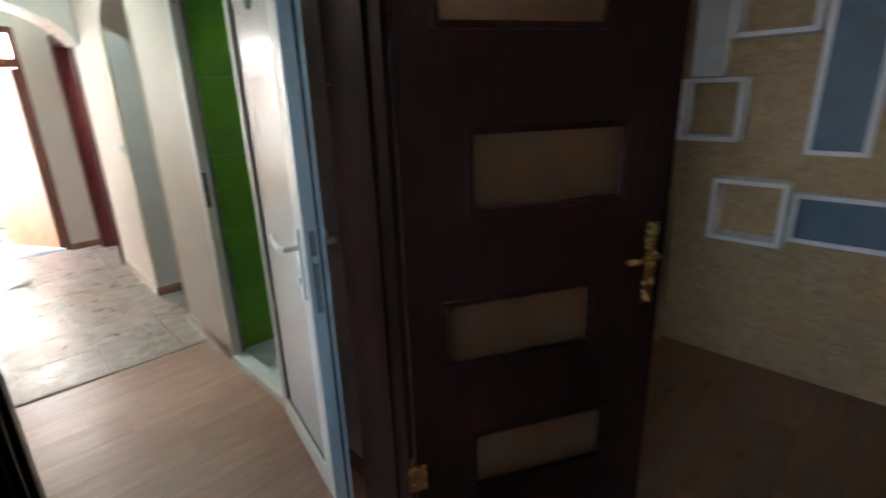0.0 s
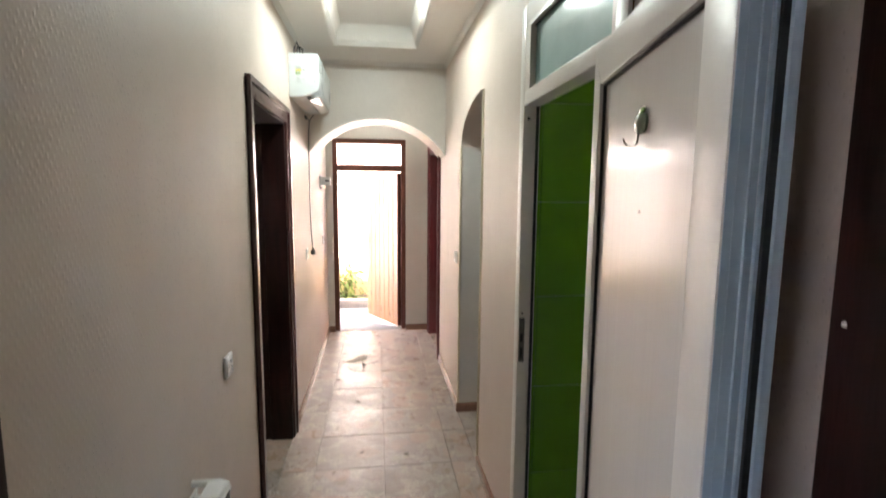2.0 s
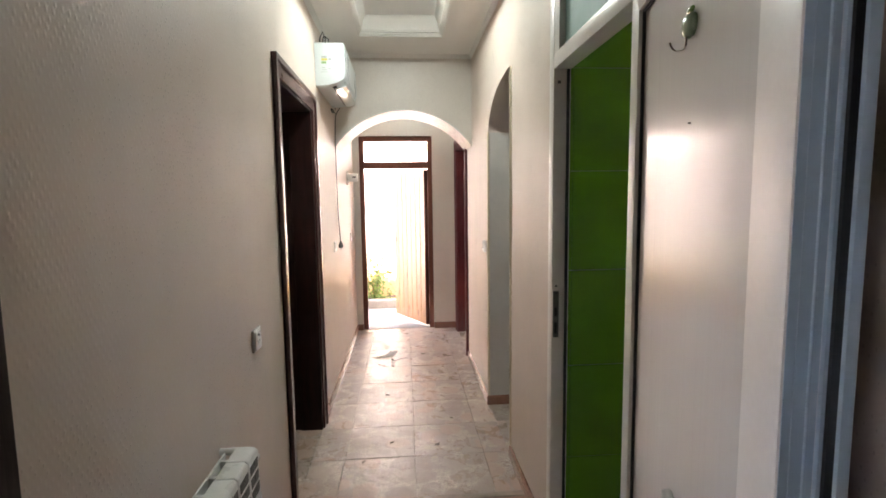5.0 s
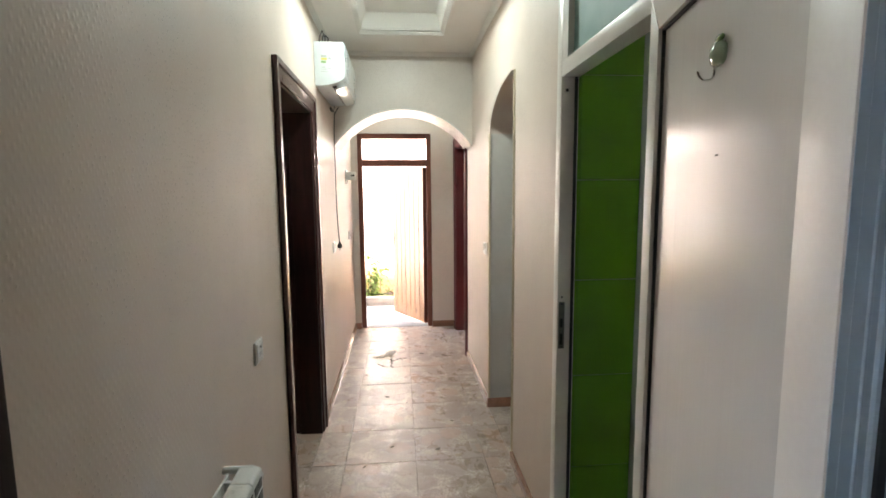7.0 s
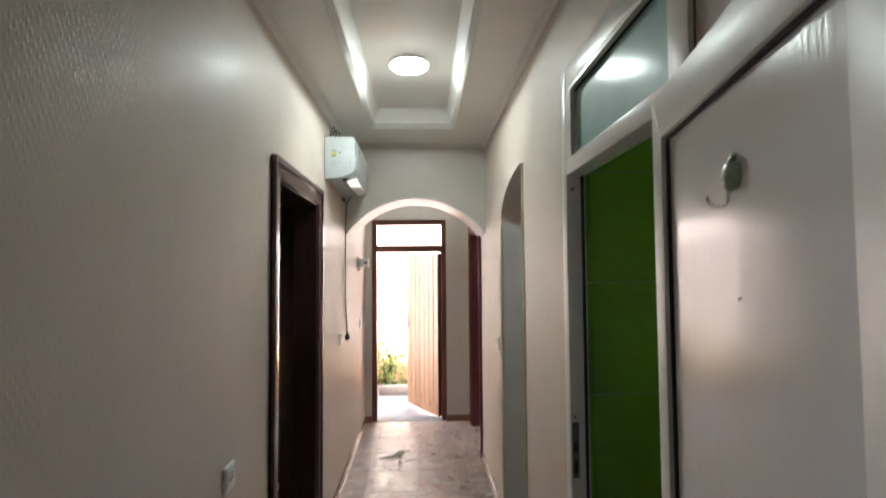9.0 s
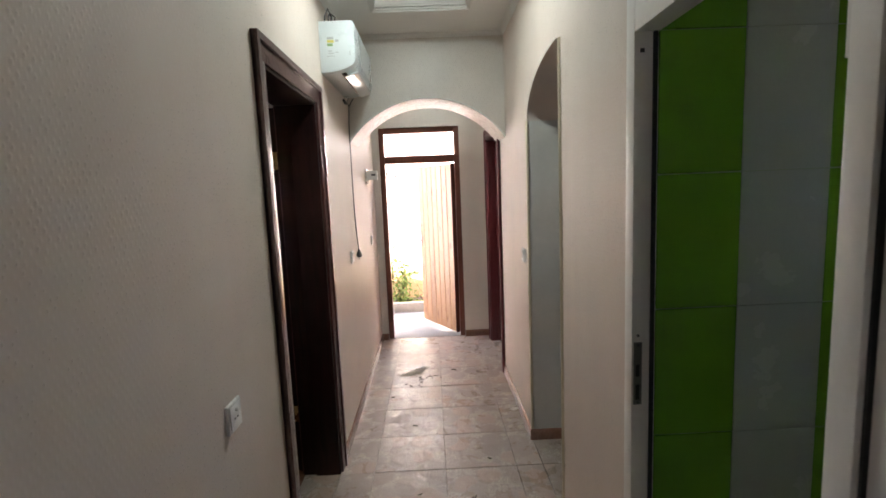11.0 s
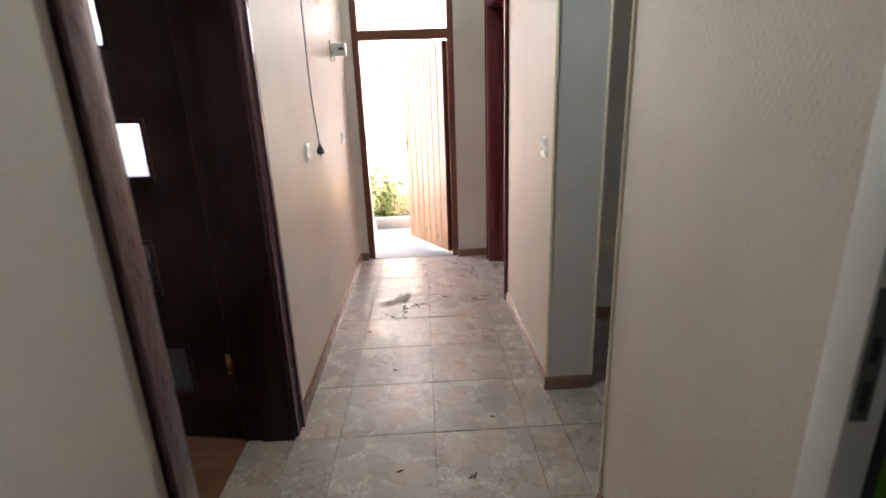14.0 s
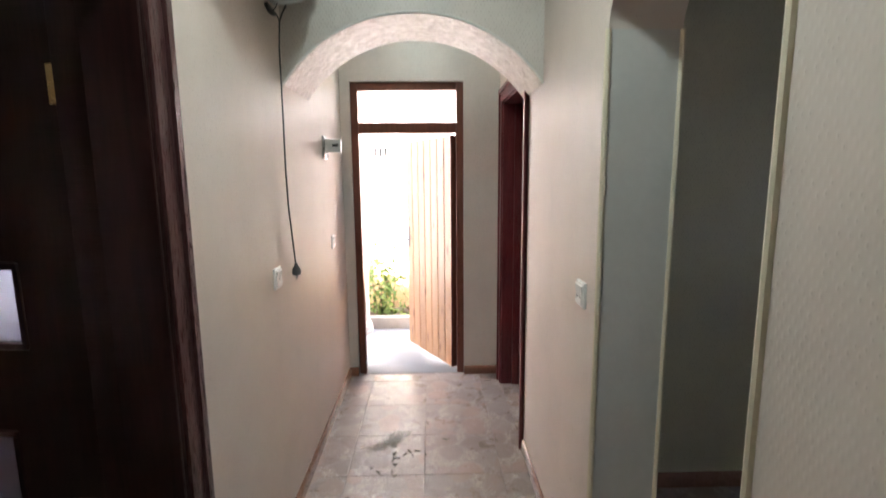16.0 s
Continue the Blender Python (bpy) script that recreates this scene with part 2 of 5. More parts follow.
PAPER = wallpaper("cream_wallpaper", (0.68, 0.583, 0.515), (0.655, 0.55, 0.485), 0.58)
PAPER_END = wallpaper("pale_wallpaper", (0.70, 0.645, 0.59), (0.62, 0.55, 0.50), 0.46)
PAPER_SIDE = wallpaper("olive_grey_wallpaper", (0.60, 0.575, 0.46), (0.53, 0.51, 0.40), 0.5)
PLASTER = plaster_sparkle("speckled_plaster")
OSB = chipboard("strand_board_paper")
CEILING = plain("ceiling_paint", (0.86, 0.84, 0.80), 0.42, var=0.04, scale=1.5, bump=0.05)
CORNICE = plain("cornice_paint", (0.78, 0.765, 0.73), 0.62, var=0.04, scale=4)
REVEAL = plain("pale_grey_plaster", (0.62, 0.595, 0.56), 0.5, var=0.06, scale=5, bump=0.12, fine=50)
BEAD = plain("cream_bead_paint", (0.76, 0.67, 0.51), 0.4, var=0.06, scale=6)
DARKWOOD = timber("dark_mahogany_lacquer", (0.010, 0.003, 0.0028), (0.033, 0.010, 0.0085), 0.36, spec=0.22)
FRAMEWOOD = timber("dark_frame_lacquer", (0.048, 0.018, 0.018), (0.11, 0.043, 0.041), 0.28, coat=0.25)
REDWOOD = timber("red_mahogany_lacquer", (0.10, 0.012, 0.016), (0.17, 0.026, 0.03), 0.3, coat=0.2)
ENTRYWOOD = timber("brown_entrance_frame", (0.12, 0.035, 0.022), (0.22, 0.075, 0.045), 0.35)
PINE = timber("varnished_pine", (0.26, 0.115, 0.045), (0.43, 0.225, 0.098), 0.38, shuffle=True, knots=True)
LAMINATE = timber("worn_oak_laminate", (0.34, 0.185, 0.135), (0.49, 0.30, 0.225), 0.34, axis=0, stretch=9, freq=6, shuffle=True, bump=0.05)
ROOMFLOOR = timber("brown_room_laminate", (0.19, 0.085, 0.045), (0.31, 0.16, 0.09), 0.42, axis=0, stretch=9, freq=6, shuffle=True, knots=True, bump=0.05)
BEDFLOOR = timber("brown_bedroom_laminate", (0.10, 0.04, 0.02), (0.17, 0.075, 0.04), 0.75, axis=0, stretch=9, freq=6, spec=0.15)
SKIRT = timber("brown_skirting", (0.17, 0.075, 0.045), (0.30, 0.15, 0.10), 0.26, axis=1, coat=0.9)
TILE = stone_tile("flagstone_print_tile")
GROUT = plain("dirty_grout", (0.29, 0.24, 0.21), 0.85, var=0.25, scale=12)
STRIP = plain("dusty_threshold_metal", (0.25, 0.21, 0.18), 0.5, metal=0.3, var=0.3, scale=30)
PVC = plain("white_pvc", (0.80, 0.775, 0.74), 0.34, var=0.02, scale=3, bump=0.0, rvar=0.015)
FILM = plain("pale_blue_film", (0.36, 0.475, 0.55), 0.3, var=0.03, scale=3, bump=0.0, rvar=0.03)
PVCPANEL = rippled("rippled_white_pvc", (0.73, 0.71, 0.685))
PVC_SILL = plain("scuffed_white_pvc", (0.72, 0.71, 0.68), 0.35, var=0.12, scale=14)
GASKET = plain("black_rubber", (0.015, 0.017, 0.02), 0.6, var=0.2, scale=20)
WHITE = plain("white_plastic", (0.82, 0.82, 0.80), 0.28, var=0.03, scale=10, bump=0.02)
ACWHITE = plain("appliance_white", (0.66, 0.72, 0.735), 0.32, var=0.03, scale=8, bump=0.02)
ACGLOSS = plain("glossy_appliance_white", (0.84, 0.86, 0.86), 0.1, var=0.02, scale=8, bump=0.0)
RADWHITE = plain("radiator_enamel", (0.78, 0.79, 0.77), 0.3, var=0.05, scale=12, bump=0.03)
RADDARK = plain("radiator_slot_shade", (0.11, 0.115, 0.11), 0.5, var=0.15, scale=14)
STEEL = plain("brushed_steel", (0.55, 0.55, 0.54), 0.3, metal=1.0, var=0.1, scale=40)
DULLSTEEL = plain("dull_steel", (0.16, 0.16, 0.155), 0.5, metal=0.7, var=0.25, scale=40)
CHROME = plain("chrome", (0.75, 0.75, 0.75), 0.12, metal=1.0, var=0.04, scale=20, bump=0.0)
BRASS = plain("brass", (0.66, 0.49, 0.25), 0.26, metal=1.0, var=0.12, scale=40, bump=0.03)
DARKGREY = plain("dark_grey_plastic", (0.05, 0.05, 0.052), 0.45, var=0.15, scale=30)
BLACK = plain("black_plastic", (0.012, 0.012, 0.013), 0.5, var=0.2, scale=30)
GREENTILE = plain("green_glazed_tile", (0.13, 0.335, 0.02), 0.16, var=0.1, scale=5, bump=0.02, shuffle=True)
WHITETILE = plain("white_glazed_tile", (0.41, 0.45, 0.37), 0.2, var=0.04, scale=5, bump=0.02, shuffle=True)
TILEJOINT = plain("green_joint", (0.30, 0.42, 0.22), 0.8, var=0.1, scale=30)
BATHFLOOR = plain("pale_bath_floor", (0.60, 0.66, 0.60), 0.25, var=0.08, scale=8)
APPLE = plain("grey_green_plastic", (0.25, 0.35, 0.22), 0.2, var=0.12, scale=40, bump=0.0, coat=0.8)
APPLELEAF = plain("dark_leaf_green_plastic", (0.085, 0.20, 0.035), 0.25, var=0.15, scale=40, bump=0.0, coat=0.5)
SHELF = plain("shelf_white_laminate", (0.72, 0.74, 0.76), 0.4, var=0.05, scale=8)
SLATE = plain("slate_blue_panel", (0.075, 0.13, 0.18), 0.5, var=0.15, scale=10)
FROST = glass("frosted_glass", (0.20, 0.21, 0.265), 0.42, ribs=0.35)
FROSTWARM = glass("amber_frosted_glass", (0.66, 0.40, 0.25), 0.42, ribs=0.35)
FROSTWARM.node_tree.nodes["Principled BSDF"].inputs["Transmission Weight"].default_value = 0.94
FROSTGREEN = teal_glass("frosted_teal_glass")
CLEAR = glass("window_glass", (0.97, 0.98, 0.98), 0.02)
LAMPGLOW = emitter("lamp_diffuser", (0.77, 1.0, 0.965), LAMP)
STUCCO = plain("white_courtyard_stucco", (0.74, 0.735, 0.71), 0.8, var=0.05, scale=3, bump=0.4, fine=60)
OCHRE = plain("ochre_render", (0.62, 0.43, 0.22), 0.8, var=0.15, scale=5, bump=0.4, fine=60)
PAVING = plain("pale_concrete_paving", (0.20, 0.205, 0.205), 0.75, var=0.1, scale=5, bump=0.3)
COLUMN = plain("pinkish_column_render", (0.42, 0.36, 0.315), 0.8, var=0.08, scale=6, bump=0.3)
KERB = plain("concrete_kerb", (0.27, 0.245, 0.215), 0.8, var=0.15, scale=10, bump=0.3)
SOIL = plain("garden_soil", (0.11, 0.08, 0.055), 0.95, var=0.3, scale=20, bump=0.6)
LEAVES = leafy("vine_leaf", (0.09, 0.17, 0.03), (0.24, 0.34, 0.075))
STEM = plain("vine_stem", (0.16, 0.11, 0.06), 0.8, var=0.2, scale=30)
FLUFF = plain("dust_fluff", (0.56, 0.49, 0.40), 0.95, var=0.3, scale=40, bump=0.5)
PALEFLUFF = plain("pale_fluff", (0.80, 0.77, 0.72), 0.95, var=0.1, scale=40, bump=0.3)
CRUMB = plain("dry_leaf_bits", (0.035, 0.026, 0.02), 0.8, var=0.3, scale=60)
FOAM = plain("rust_brown_foam", (0.16, 0.08, 0.035), 0.9, var=0.4, scale=50, bump=0.6)
STICKER_Y = plain("yellow_sticker", (0.62, 0.55, 0.12), 0.5, var=0.05)
STICKER_G = plain("green_sticker", (0.22, 0.38, 0.16), 0.5, var=0.05)
STICKER_W = plain("grey_print", (0.42, 0.45, 0.46), 0.5, var=0.05)


# ---------------------------------------------------------------- mesh helpers
def box(bm, x0, x1, y0, y1, z0, z1, m=None):
    xs, ys, zs = sorted((x0, x1)), sorted((y0, y1)), sorted((z0, z1))
    vs = [bm.verts.new((x, y, z)) for x in xs for y in ys for z in zs]
    if m is not None:
        bmesh.ops.transform(bm, matrix=m, verts=vs)
    for q in ((0, 1, 3, 2), (4, 6, 7, 5), (0, 4, 5, 1), (2, 3, 7, 6), (0, 2, 6, 4), (1, 5, 7, 3)):
        bm.faces.new([vs[i] for i in q])
    return bm


def cuboid(x0, x1, y0, y1, z0, z1, bevel=0.0, seg=2):
    bm = box(bmesh.new(), x0, x1, y0, y1, z0, z1)
    return rounded(bm, bevel, seg)


def rounded(bm, bevel, seg=2):
    if bevel:
        bmesh.ops.recalc_face_normals(bm, faces=bm.faces[:])
        bmesh.ops.bevel(bm, geom=bm.edges[:], offset=bevel, segments=seg, profile=0.6, affect="EDGES", clamp_overlap=True)
    return bm


def prism(pts, axis, a0, a1, bm=None):
    """A polygon drawn in the two other axes, drawn out along one axis."""
    bm = bm or bmesh.new()

    def at(p, a):
        return {"x": (a, p[0], p[1]), "y": (p[0], a, p[1]), "z": (p[0], p[1], a)}[axis]
    lo = [bm.verts.new(at(p, a0)) for p in pts]
    hi = [bm.verts.new(at(p, a1)) for p in pts]
    n = len(pts)
    bm.faces.new(lo[::-1])
    bm.faces.new(hi)
    for i in range(n):
        bm.faces.new((lo[i], lo[(i + 1) % n], hi[(i + 1) % n], hi[i]))
    bmesh.ops.recalc_face_normals(bm, faces=bm.faces[:])
    return bm


def tube(pts, r, sides=10, bm=None, taper=None):
    """A round bar along a line of points."""
    bm = bm or bmesh.new()
    pts = [Vector(p) for p in pts]
    rings = []
    for i, p in enumerate(pts):
        d = (pts[min(i + 1, len(pts) - 1)] - pts[max(i - 1, 0)]).normalized()
        side = d.orthogonal().normalized() if i == 0 else (rings[-1][1] - d * rings[-1][1].dot(d)).normalized()
        up = d.cross(side)
        rr = r if taper is None else r + (taper - r) * i / (len(pts) - 1)
        ring = [bm.verts.new(p + (side * math.cos(2 * math.pi * k / sides) + up * math.sin(2 * math.pi * k / sides)) * rr) for k in range(sides)]
        rings.append((ring, side))
    for (a, _), (b, _) in zip(rings, rings[1:]):
        for k in range(sides):
            bm.faces.new((a[k], a[(k + 1) % sides], b[(k + 1) % sides], b[k]))
    bm.faces.new(rings[0][0][::-1])
    bm.faces.new(rings[-1][0])
    bmesh.ops.recalc_face_normals(bm, faces=bm.faces[:])
    return bm


def lathe(profile, at=(0, 0, 0), sides=32, axis="z"):
    """A turned body from (radius, height) pairs."""
    bm = bmesh.new()
    rings = []
    for r, h in profile:
        ring = []
        for k in range(sides):
            a = 2 * math.pi * k / sides
            c, s = r * math.cos(a), r * math.sin(a)
            p = {"z": (c, s, h), "x": (h, c, s), "y": (c, h, s)}[axis]
            ring.append(bm.verts.new(Vector(at) + Vector(p)))
        rings.append(ring)
    for a, b in zip(rings, rings[1:]):
        for k in range(sides):
            bm.faces.new((a[k], a[(k + 1) % sides], b[(k + 1) % sides], b[k]))
    bm.faces.new(rings[0])
    bm.faces.new(rings[-1])
    bmesh.ops.recalc_face_normals(bm, faces=bm.faces[:])
    return bm


def mesh_from(name, bm, material, smooth=30.0):
    bmesh.ops.recalc_face_normals(bm, faces=bm.faces[:])
    me = bpy.data.meshes.new(name)
    for e in bm.edges:
        if len(e.link_faces) == 2 and e.calc_face_angle(0.0) > radians(smooth):
            e.smooth = False
    for f in bm.faces:
        f.smooth = True
    bm.to_mesh(me)
    bm.free()
    me.materials.append(material)
    return me


def part(name, bm, material, parent, label=""):
    ob = new(name, mesh_from(name, bm, material))
    ob.parent = parent
    return tagged(ob, label)


def thing(name, m, label, category, group="", kind=""):
    ob = new(name)
    ob.empty_display_size = 0.05
    ob.matrix_basis = m
    return tagged(ob, label, category, group, kind)


def structure(name, bm, material, label, category):
    return tagged(new(name, mesh_from(name, bm, material)), label, category, "", "structure")


# ---------------------------------------------------------------- large structure
# left wall of the corridor, with the door opening to the bedroom
LD0, LD1, LDTOP = 4.435, 5.262, 2.045
wall_left = structure("wall_left", prism([(DY1, 0), (LD0, 0), (LD0, LDTOP), (LD1, LDTOP), (LD1, 0), (END, 0), (END, 2.95), (DY1, 2.95)], "x", -0.2, 0.0),
                      PAPER, "corridor wall in cream embossed wallpaper", "wall")

# right wall, near length: opening of the bathroom door
BY0, BY1, BTOP = 3.212, 4.047, 2.325
BIN = BY1 - 0.053       # inner face of its far jamb
wall_right_near = structure("wall_right_near", prism([(DY1, 0), (BY0, 0), (BY0, BTOP), (BY1, BTOP), (BY1, 0), (4.2, 0), (4.2, 2.95), (DY1, 2.95)], "x", RW, RW + 0.045),
                            PAPER, "corridor wall in cream embossed wallpaper", "wall")

# right wall, far length: side passage under a half arch, and the red door
NY0, NY1, NSPR, NTOP = 4.775, 5.495, 1.925, 2.185
arc = []
for k in range(15):
    a = math.pi / 2 * k / 14
    arc.append((NY0 + 0.06 + (NY1 - NY0 - 0.06) * math.sin(a), NSPR + (NTOP - NSPR) * math.cos(a)))
RD0, RD1, RDTOP = 6.655, 7.475, 2.03
far_outline = [(4.2, 0), (NY0, 0), (NY0, NTOP - 0.012)] + arc + [(NY1, 0), (RD0, 0), (RD0, RDTOP), (RD1, RDTOP), (RD1, 0), (END, 0), (END, 2.95), (4.2, 2.95)]
wall_right_far = structure("wall_right_far", prism(far_outline, "x", RW, RW + 0.21), PAPER, "corridor wall with a half-arched opening to a side passage", "wall")

# wall with the dark doorway between the room and the corridor
GX0, GX1, GTOP = 0.191, 1.085, 2.06
wall_doorway = structure("wall_doorway", prism([(-1.2, 0), (GX0, 0), (GX0, GTOP), (GX1, GTOP), (GX1, 0), (3.08, 0), (3.08, 2.95), (-1.2, 2.95)], "y", DY0 + 0.004, DY1),
                         PAPER_END, "partition wall with a dark timber doorway", "wall")
room_lining = structure("wall_room_lining", prism([(-1.2, 0), (GX0, 0), (GX0, GTOP), (GX1, GTOP), (GX1, 0), (3.08, 0), (3.08, 2.7), (-1.2, 2.7)], "y", DY0, DY0 + 0.003),
                        OSB, "strand-board patterned wallpaper round the doorway", "wall")

# arch across the corridor
arch_pts = [(0.0, 2.95), (0.0, 1.925)]
R = (0.57 ** 2 + 0.295 ** 2) / (2 * 0.295)
for k in range(1, 32):
    x = RW * k / 32
    arch_pts.append((x, 2.22 - R + math.sqrt(R * R - (x - RW / 2) ** 2)))
arch_pts += [(RW, 1.925), (RW, 2.95)]
arch_wall = structure("wall_arch", prism(arch_pts, "y", ARCH0, ARCH1), PAPER_END, "papered cross wall over a round arch", "wall")
soffit = bmesh.new()
low = arch_pts[1:-1]
inner = [(p[0] * 0.99 + RW / 2 * 0.01, p[1] - 0.006) for p in low]
prism(low + inner[::-1], "y", ARCH0 - 0.004, ARCH1 + 0.004, soffit)
part("arch_soffit", soffit, PLASTER, arch_wall, "speckled plaster lining under the arch")
for yy in (ARCH0 - 0.005, ARCH1 + 0.005):
    part("corner_bead", tube([(p[0], yy, p[1] - 0.001) for p in low], 0.006, 8), CORNICE, arch_wall, "white rounded corner bead")

# entrance wall with the recess of the outside door
EX0, EX1, ETOP = 0.07, 0.88, 2.185
wall_entrance = structure("wall_entrance", prism([(-0.2, -0.1), (EX0, -0.1), (EX0, ETOP), (EX1, ETOP), (EX1, -0.1), (3.4, -0.1), (3.4, 3.1), (-0.2, 3.1)], "y", END, OUT),
                          PAPER_END, "papered end wall round the entrance door", "wall")

# rooms beside the corridor
bath = structure("wall_bathroom", bmesh.new(), STUCCO, "plain wall closing the bathroom", "wall")
bm = bmesh.new()
# opening of an unseen window, added so that daylight reaches the bathroom tiles
VY0, VY1, VZ0, VZ1 = 3.42, 3.98, 1.5, 2.15
box(bm, 2.75, 2.85, 2.58, VY0, 0, 2.66)
box(bm, 2.75, 2.85, VY1, 4.2, 0, 2.66)
box(bm, 2.75, 2.85, VY0, VY1, 0, VZ0)
box(bm, 2.75, 2.85, VY0, VY1, VZ1, 2.66)
box(bm, RW + 0.045, 2.75, 2.575, 2.7, 0, 2.66)
box(bm, RW + 0.045, 2.85, 4.125, 4.2, 0, 2.66)
bath.data = mesh_from("wall_bathroom", bm, STUCCO)
structure("wall_passage_back", cuboid(RW + 0.21, 3.3, 6.235, 6.4, 0, 2.9), PAPER_SIDE, "papered wall at the back of the side passage", "wall")
structure("wall_passage_near", cuboid(RW + 0.21, 3.3, 4.201, 4.26, 0, 2.9), PAPER_SIDE, "papered wall between side passage and bathroom", "wall")
# out-of-view opening at x = 3.3, added to let sky light into the passage
bm = bmesh.new()
box(bm, 3.3, 3.4, 4.2, 4.7, 0, 2.9)
box(bm, 3.3, 3.4, 5.3, END, 0, 2.9)
box(bm, 3.3, 3.4, 4.7, 5.3, 0, 1.25)
box(bm, 3.3, 3.4, 4.7, 5.3, 1.8, 2.9)
structure("wall_passage_window", bm, PAPER_SIDE, "papered passage wall with an added, unseen window opening", "wall")

# bedroom to the left, lit by a window in its far wall
WX0, WX1, WZ0, WZ1 = -3.05, -1.0, 0.8, 2.3
bm = bmesh.new()
box(bm, -3.3, -3.2, 2.57, 7.6, 0, 2.9)
box(bm, -3.2, -0.2, 2.57, 2.67, 0, 2.9)
structure("wall_bedroom", bm, PAPER_END, "plain papered wall closing the bedroom", "wall")
bm = bmesh.new()
box(bm, -3.3, WX0, 7.6, 7.8, 0, 2.9)
box(bm, WX1, -0.2, 7.6, 7.8, 0, 2.9)
box(bm, WX0, WX1, 7.6, 7.8, 0, WZ0)
box(bm, WX0, WX1, 7.6, 7.8, WZ1, 2.9)
structure("wall_bedroom_window", bm, PAPER_END, "plain bedroom wall with a window opening", "wall")

# room of the first steps
bm = bmesh.new()
box(bm, 3.08, 3.2, -2.0, 2.6, 0, 2.9)
wall_shelves = structure("wall_shelves", bm, OSB, "wall in strand-board patterned wallpaper behind shelf boxes", "wall")
QY0, QY1, QZ0, QZ1 = 0.45, 1.85, 1.0, 2.05
bm = bmesh.new()
box(bm, -1.3, -1.2, -2.0, QY0, 0, 2.9)
box(bm, -1.3, -1.2, QY1, 2.6, 0, 2.9)
box(bm, -1.3, -1.2, QY0, QY1, 0, QZ0)
box(bm, -1.3, -1.2, QY0, QY1, QZ1, 2.9)
structure("wall_room_window", bm, OSB, "wall in strand-board patterned wallpaper with a window opening", "wall")
bm = bmesh.new()
box(bm, -1.3, 3.2, -2.12, -2.0, 0, 2.9)
structure("wall_room_back", bm, OSB, "wall in strand-board patterned wallpaper", "wall")

# ceiling of the corridor with its raised tray
TX0, TX1, TY0, TY1, TZ = 0.25, 0.868, 4.07, 5.86, 2.80
bm = bmesh.new()
box(bm, 0.0, TX0, DY1, ARCH0, CEIL, 2.95)
box(bm, TX1, RW, DY1, ARCH0, CEIL, 2.95)
box(bm, TX0, TX1, DY1, TY0, CEIL, 2.95)
box(bm, TX0, TX1, TY1, ARCH0, CEIL, 2.95)
box(bm, TX0, TX1, TY0, TY1, TZ, 2.95)
box(bm, 0.0, RW, ARCH1, END, CEIL, 2.95)
structure("ceiling_corridor", bm, CEILING, "white painted ceiling with a raised rectangular tray", "ceiling")
bm = bmesh.new()
box(bm, -1.2, 3.08, -2.0, DY0, CEIL, 2.95)
structure("ceiling_room", bm, CEILING, "white painted ceiling", "ceiling")
bm = bmesh.new()
box(bm, RW + 0.045, 2.75, 2.7, 4.125, 2.5, 2.9)
structure("ceiling_bathroom", bm, CEILING, "white painted bathroom ceiling", "ceiling")
bm = bmesh.new()
box(bm, RW + 0.21, 3.3, 4.26, 6.235, CEIL, 2.9)
box(bm, RW + 0.21, 3.3, 6.4, END, CEIL, 2.9)
structure("ceiling_side_rooms", bm, CEILING, "white painted ceiling", "ceiling")
bm = bmesh.new()
box(bm, -3.2, -0.2, 2.67, 7.6, CEIL, 2.9)
structure("ceiling_bedroom", bm, CEILING, "white painted bedroom ceiling", "ceiling")
bm = bmesh.new()
box(bm, -3.4, 3.5, -2.2, OUT + 0.02, 2.951, 3.15)
structure("roof", bm, STUCCO, "flat roof slab over the house", "roof")

# cornices
COVE = [(0, 0), (0, -0.05), (0.006, -0.05), (0.010, -0.040), (0.022, -0.026), (0.036, -0.014), (0.046, -0.010), (0.050, -0.006), (0.050, 0)]


def cornice(name, axis, a0, a1, at, sign):
    pts = [(at + sign * p * 0.5, CEIL - 0.0005 + q * 0.6) for p, q in COVE]
    return structure(name, prism(pts, axis, a0, a1), CORNICE, "white moulded cornice under the ceiling", "cornice")


cornice("trim_cornice_left", "y", DY1, ARCH0, 0.0, 1)
cornice("trim_cornice_right", "y", DY1, ARCH0, RW, -1)
cornice("trim_cornice_arch", "x", 0.0, RW, ARCH0, -1)
cornice("trim_cornice_doorway", "x", 0.0, RW, DY1, 1)

# stepped moulding round the tray
tray = thing("trim_tray", pose(0, 0, 0), "white stepped plaster moulding round the ceiling tray", "moulding", kind="structure")


def ring(x0, x1, y0, y1, w, z0, z1):
    b = bmesh.new()
    box(b, x0, x1, y0, y0 + w, z0, z1)
    box(b, x0, x1, y1 - w, y1, z0, z1)
    box(b, x0, x0 + w, y0 + w, y1 - w, z0, z1)
    box(b, x1 - w, x1, y0 + w, y1 - w, z0, z1)
    return b


